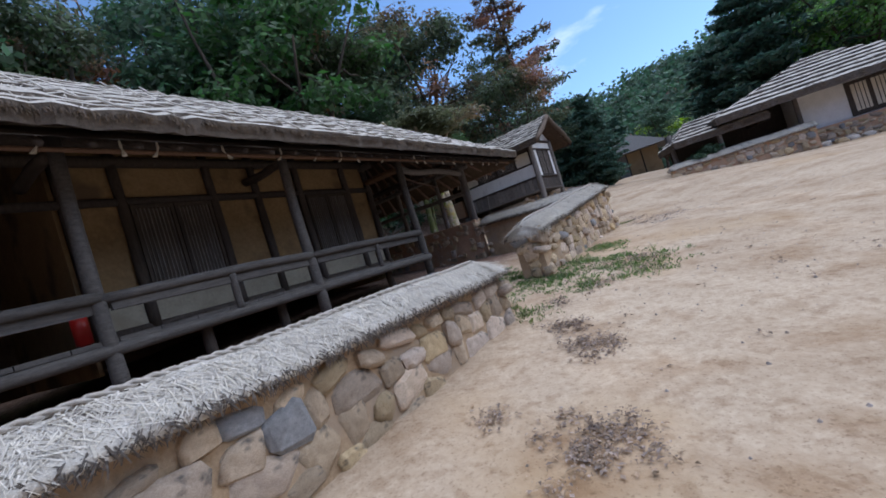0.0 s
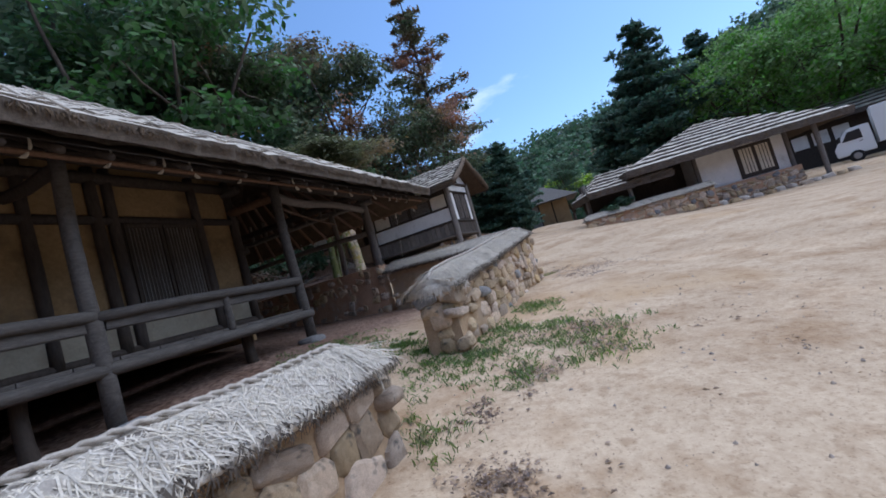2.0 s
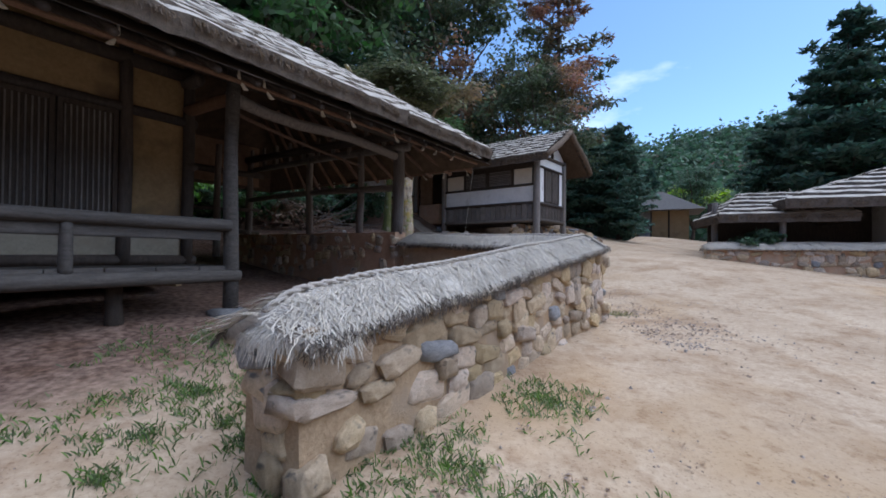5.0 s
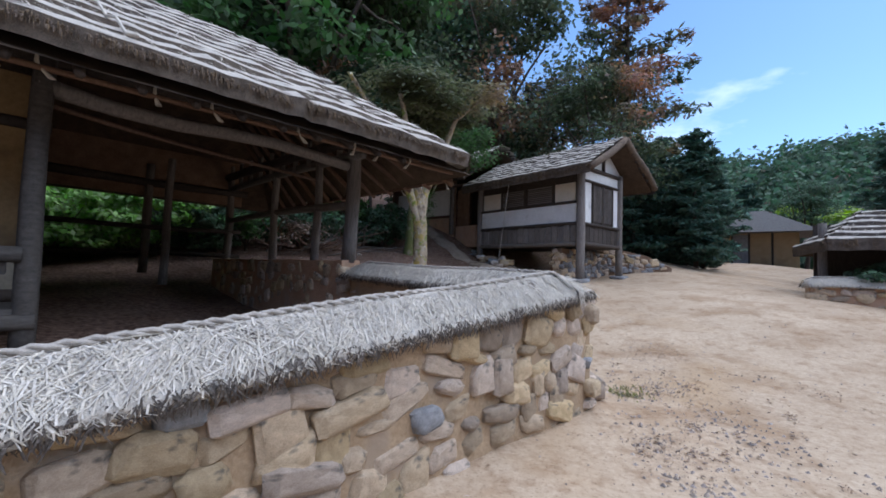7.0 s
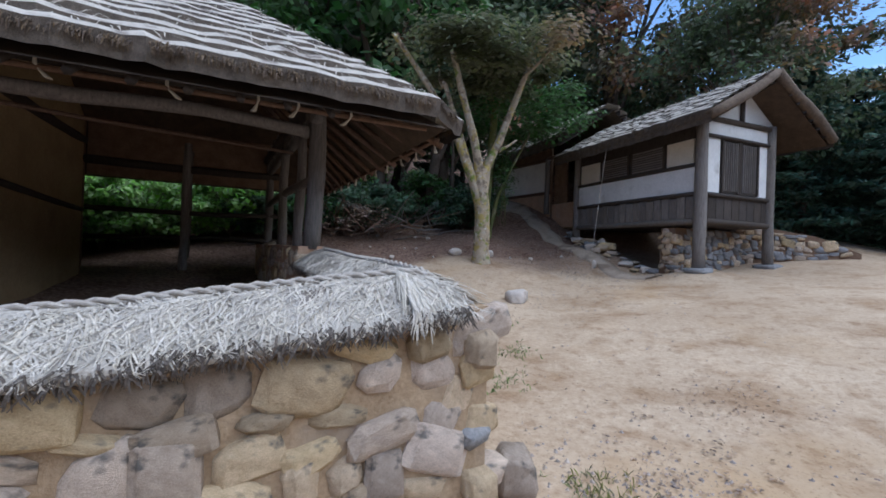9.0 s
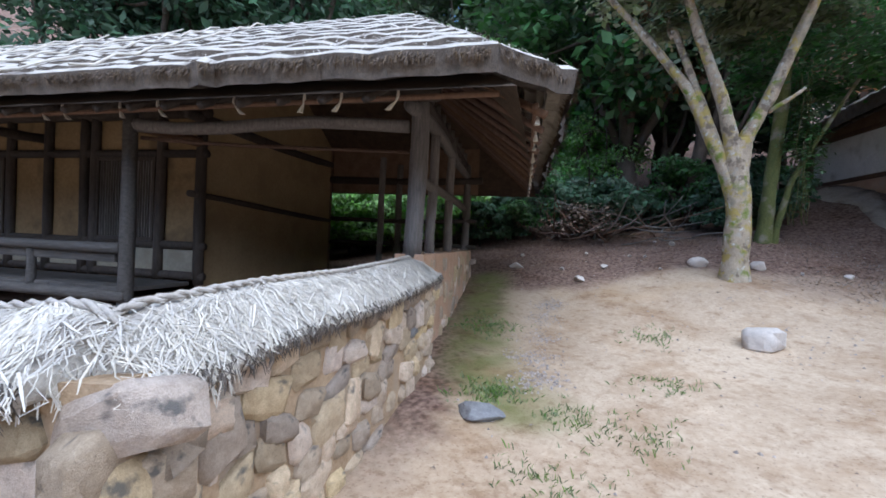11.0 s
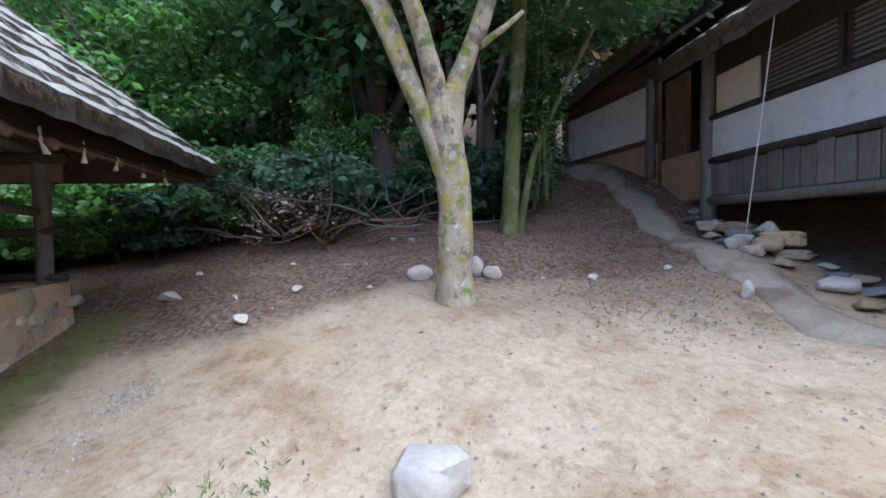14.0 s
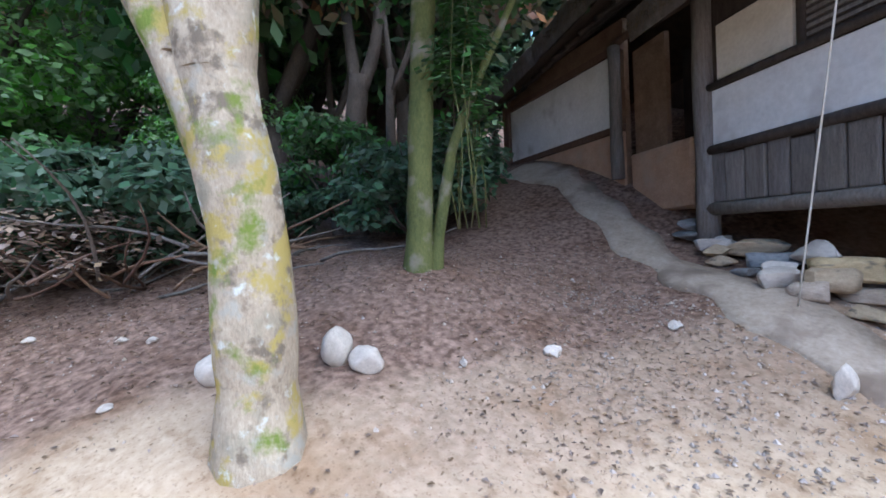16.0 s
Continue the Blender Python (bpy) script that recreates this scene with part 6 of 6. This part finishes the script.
def leaf_bit(vs, fs, x, y, z, rng):
    a, w = rng.uniform(0, 6.283), 0.005 + 0.023 * rng.random() ** 2.4
    c, s = math.cos(a) * w, math.sin(a) * w
    k = len(vs)
    t = rng.uniform(0.0, 0.016)
    vs += [(x - c, y - s, z + 0.012), (x + s * 0.6, y - c * 0.6, z + 0.014 + t), (x + c, y + s, z + 0.012 + t * 0.5), (x - s * 0.6, y + c * 0.6, z + 0.012 + t)]
    fs.append((k, k + 1, k + 2, k + 3))


def pebble(vs, fs, x, y, z, rng):
    r = 0.005 + 0.018 * rng.random() ** 2
    k = len(vs)
    for q in range(5):
        a = q * 1.2566 + rng.uniform(-0.2, 0.2)
        vs.append((x + math.cos(a) * r * 1.1, y + math.sin(a) * r, z - 0.004))
    vs.append((x + rng.uniform(-0.3, 0.3) * r, y + rng.uniform(-0.3, 0.3) * r, z + r * rng.uniform(0.6, 1.1)))
    fs += [(k + q, k + (q + 1) % 5, k + 5) for q in range(5)]


GRASS = [(2.5, 8.8, 0.9, 0.28), (2.2, 7.7, 0.8, 0.22), (3.5, 7.9, 0.6, 0.14), (1.3, 9.2, 0.9, 0.25), (3.75, 9.75, 0.35, 0.07), (0.4, 10.4, 0.8, 0.1), (5.75, 14.0, 0.16, 0.03), (4.3, 15.4, 0.3, 0.03), (4.0, 16.4, 0.3, 0.02), (7.2, 14.9, 0.18, 0.015), (1.55, 6.35, 0.25, 0.04), (2.75, 15.65, 0.25, 0.05), (3.3, 17.4, 0.16, 0.02), (3.55, 16.1, 0.2, 0.02), (1.9, 18.5, 0.3, 0.02), (0.4, 16.6, 0.5, 0.05), (6.65, 16.2, 0.2, 0.015), (5.9, 15.4, 0.15, 0.012)]
gr = random.Random(8)
TUFTS = [(x + gr.gauss(0, r * 0.55), y + gr.gauss(0, r * 0.6), gr.uniform(0.06, 0.26), share / 60.0) for x, y, r, share in GRASS for _ in range(60)]
scatter("grass", TUFTS, 3800, blade, L_GRASS, "sparse tufts of yard grass", "grass")
HEAPS = [(1.45, 3.5, 0.26, 0.45), (0.9, 4.05, 0.1, 0.07), (1.86, 5.0, 0.22, 0.32), (1.86, 5.6, 0.2, 0.22), (1.95, 6.5, 0.2, 0.1), (3.6, 7.9, 0.3, 0.2), (2.68, 7.1, 0.3, 0.18), (3.5, 7.2, 0.25, 0.1), (3.0, 8.4, 0.4, 0.12), (3.4, 6.4, 1.6, 0.10), (6.4, 12.8, 1.0, 0.12), (6.8, 14.5, 1.2, 0.1), (5, 8, 2.5, 0.1)]
heaps = [(x + gr.gauss(0, r * 0.6), y + gr.gauss(0, r * 0.6), gr.uniform(0.04, 0.2), share / 22.0) for x, y, r, share in HEAPS for _ in range(22)]
scatter("fallen_leaves", heaps + [(-2.9, 20.3, 2.0, 1.5), (-1.6, 23.0, 2.1, 1.6), (0.8, 25.0, 1.6, 0.9), (2.0, 24.0, 1.4, 1.0), (1.7, 22.8, 1.3, 0.2), (5.9, 12.5, 0.5, 0.10), (6.2, 14.3, 0.5, 0.10), (6.4, 16.0, 0.6, 0.07), (0.9, 20.5, 1.5, 0.05), (4, 24.5, 1.6, 0.2), (4, 19, 3, 0.07), (6, 15.5, 2.0, 0.06), (8, 12, 4, 0.06)], 3000, leaf_bit, L_LITTER, "scattered dry fallen leaves", "leaves")
scatter("gravel", [(-0.1, 18.1, 0.3, 0.35), (0.5, 17.6, 0.3, 0.35), (1.2, 17.1, 0.3, 0.35), (1.9, 16.7, 0.3, 0.35), (2.6, 16.35, 0.3, 0.35), (5.9, 12.6, 0.35, 0.2), (6.2, 14.3, 0.4, 0.2), (5.9, 11.9, 0.3, 0.12), (-2.2, 20.6, 1.8, 0.25), (6.4, 12.9, 0.9, 0.5), (5.6, 14.2, 0.8, 0.3), (2.6, 24.0, 1.8, 1.2), (1.3, 24.8, 1.5, 0.9), (4.2, 23.8, 1.8, 0.7), (3.2, 20.5, 2.6, 0.6), (4, 7, 3.5, 0.5), (8, 14, 5, 0.8)], 900, pebble, M_GRIT, "small loose pebbles on the yard", "pebbles")
brush = thing("brushwood", pose(-2.7, 22.6, ground_z(-2.7, 22.6)), "heap of dead branches at the wood's edge", "branches")
for k in range(26):
    a, b = tr.uniform(0, 6.28), tr.uniform(0.8, 2.4)
    s = Vector((tr.uniform(-1.2, 1.2), tr.uniform(-0.9, 0.9), tr.uniform(0.0, 0.4)))
    pole("dead_branch", s, s + Vector((math.cos(a) * b, math.sin(a) * b, tr.uniform(-0.1, 0.7))), 0.025, 0.008, M_TIMBER if k % 3 else M_EARTHWALL, brush, 900 + k, 0.06, seg=5)
heap = thing("brushwood", pose(-3.5, 21.0, ground_z(-3.5, 21.0)), "pile of dead brown branches with withered leaves", "branches")
for k in range(34):
    a, b = tr.uniform(0, 6.28), tr.uniform(0.7, 1.9)
    s = Vector((tr.uniform(-1.0, 1.0), tr.uniform(-0.8, 0.8), tr.uniform(0.0, 0.35)))
    pole("dead_branch", s, s + Vector((math.cos(a) * b, math.sin(a) * b, tr.uniform(0.1, 1.3))), 0.022, 0.006, M_REDWOOD if k % 3 else M_TIMBER, heap, 960 + k, 0.06, seg=5)
o = new("withered_leaves", crown_cloud(95, 2600, (0, 0, 0.7), (1.2, 0.9, 0.4), 0.06, L_LITTER, 34, (0.22, 0.22, 0.12)))
o.parent = heap
ex = thing("fire_extinguisher", HOUSE_M @ Matrix.Translation((-10.58, -0.1, 2.33)), "red fire extinguisher standing on the porch", "extinguisher")
bm = bmesh.new()
bmesh.ops.create_cone(bm, cap_ends=True, segments=16, radius1=0.09, radius2=0.09, depth=0.42, matrix=Matrix.Translation((0, 0, 0.21)))
bmesh.ops.bevel(bm, geom=[e for e in bm.edges if abs(e.verts[0].co.z - e.verts[1].co.z) < 0.01], offset=0.03, segments=3, affect="EDGES")
part("cylinder", bm, M_RED, ex, "red enamelled cylinder", True)
part("valve", cube(-0.03, 0.03, -0.06, 0.06, 0.41, 0.50, 0.01), M_TYRE, ex, "black valve and lever")
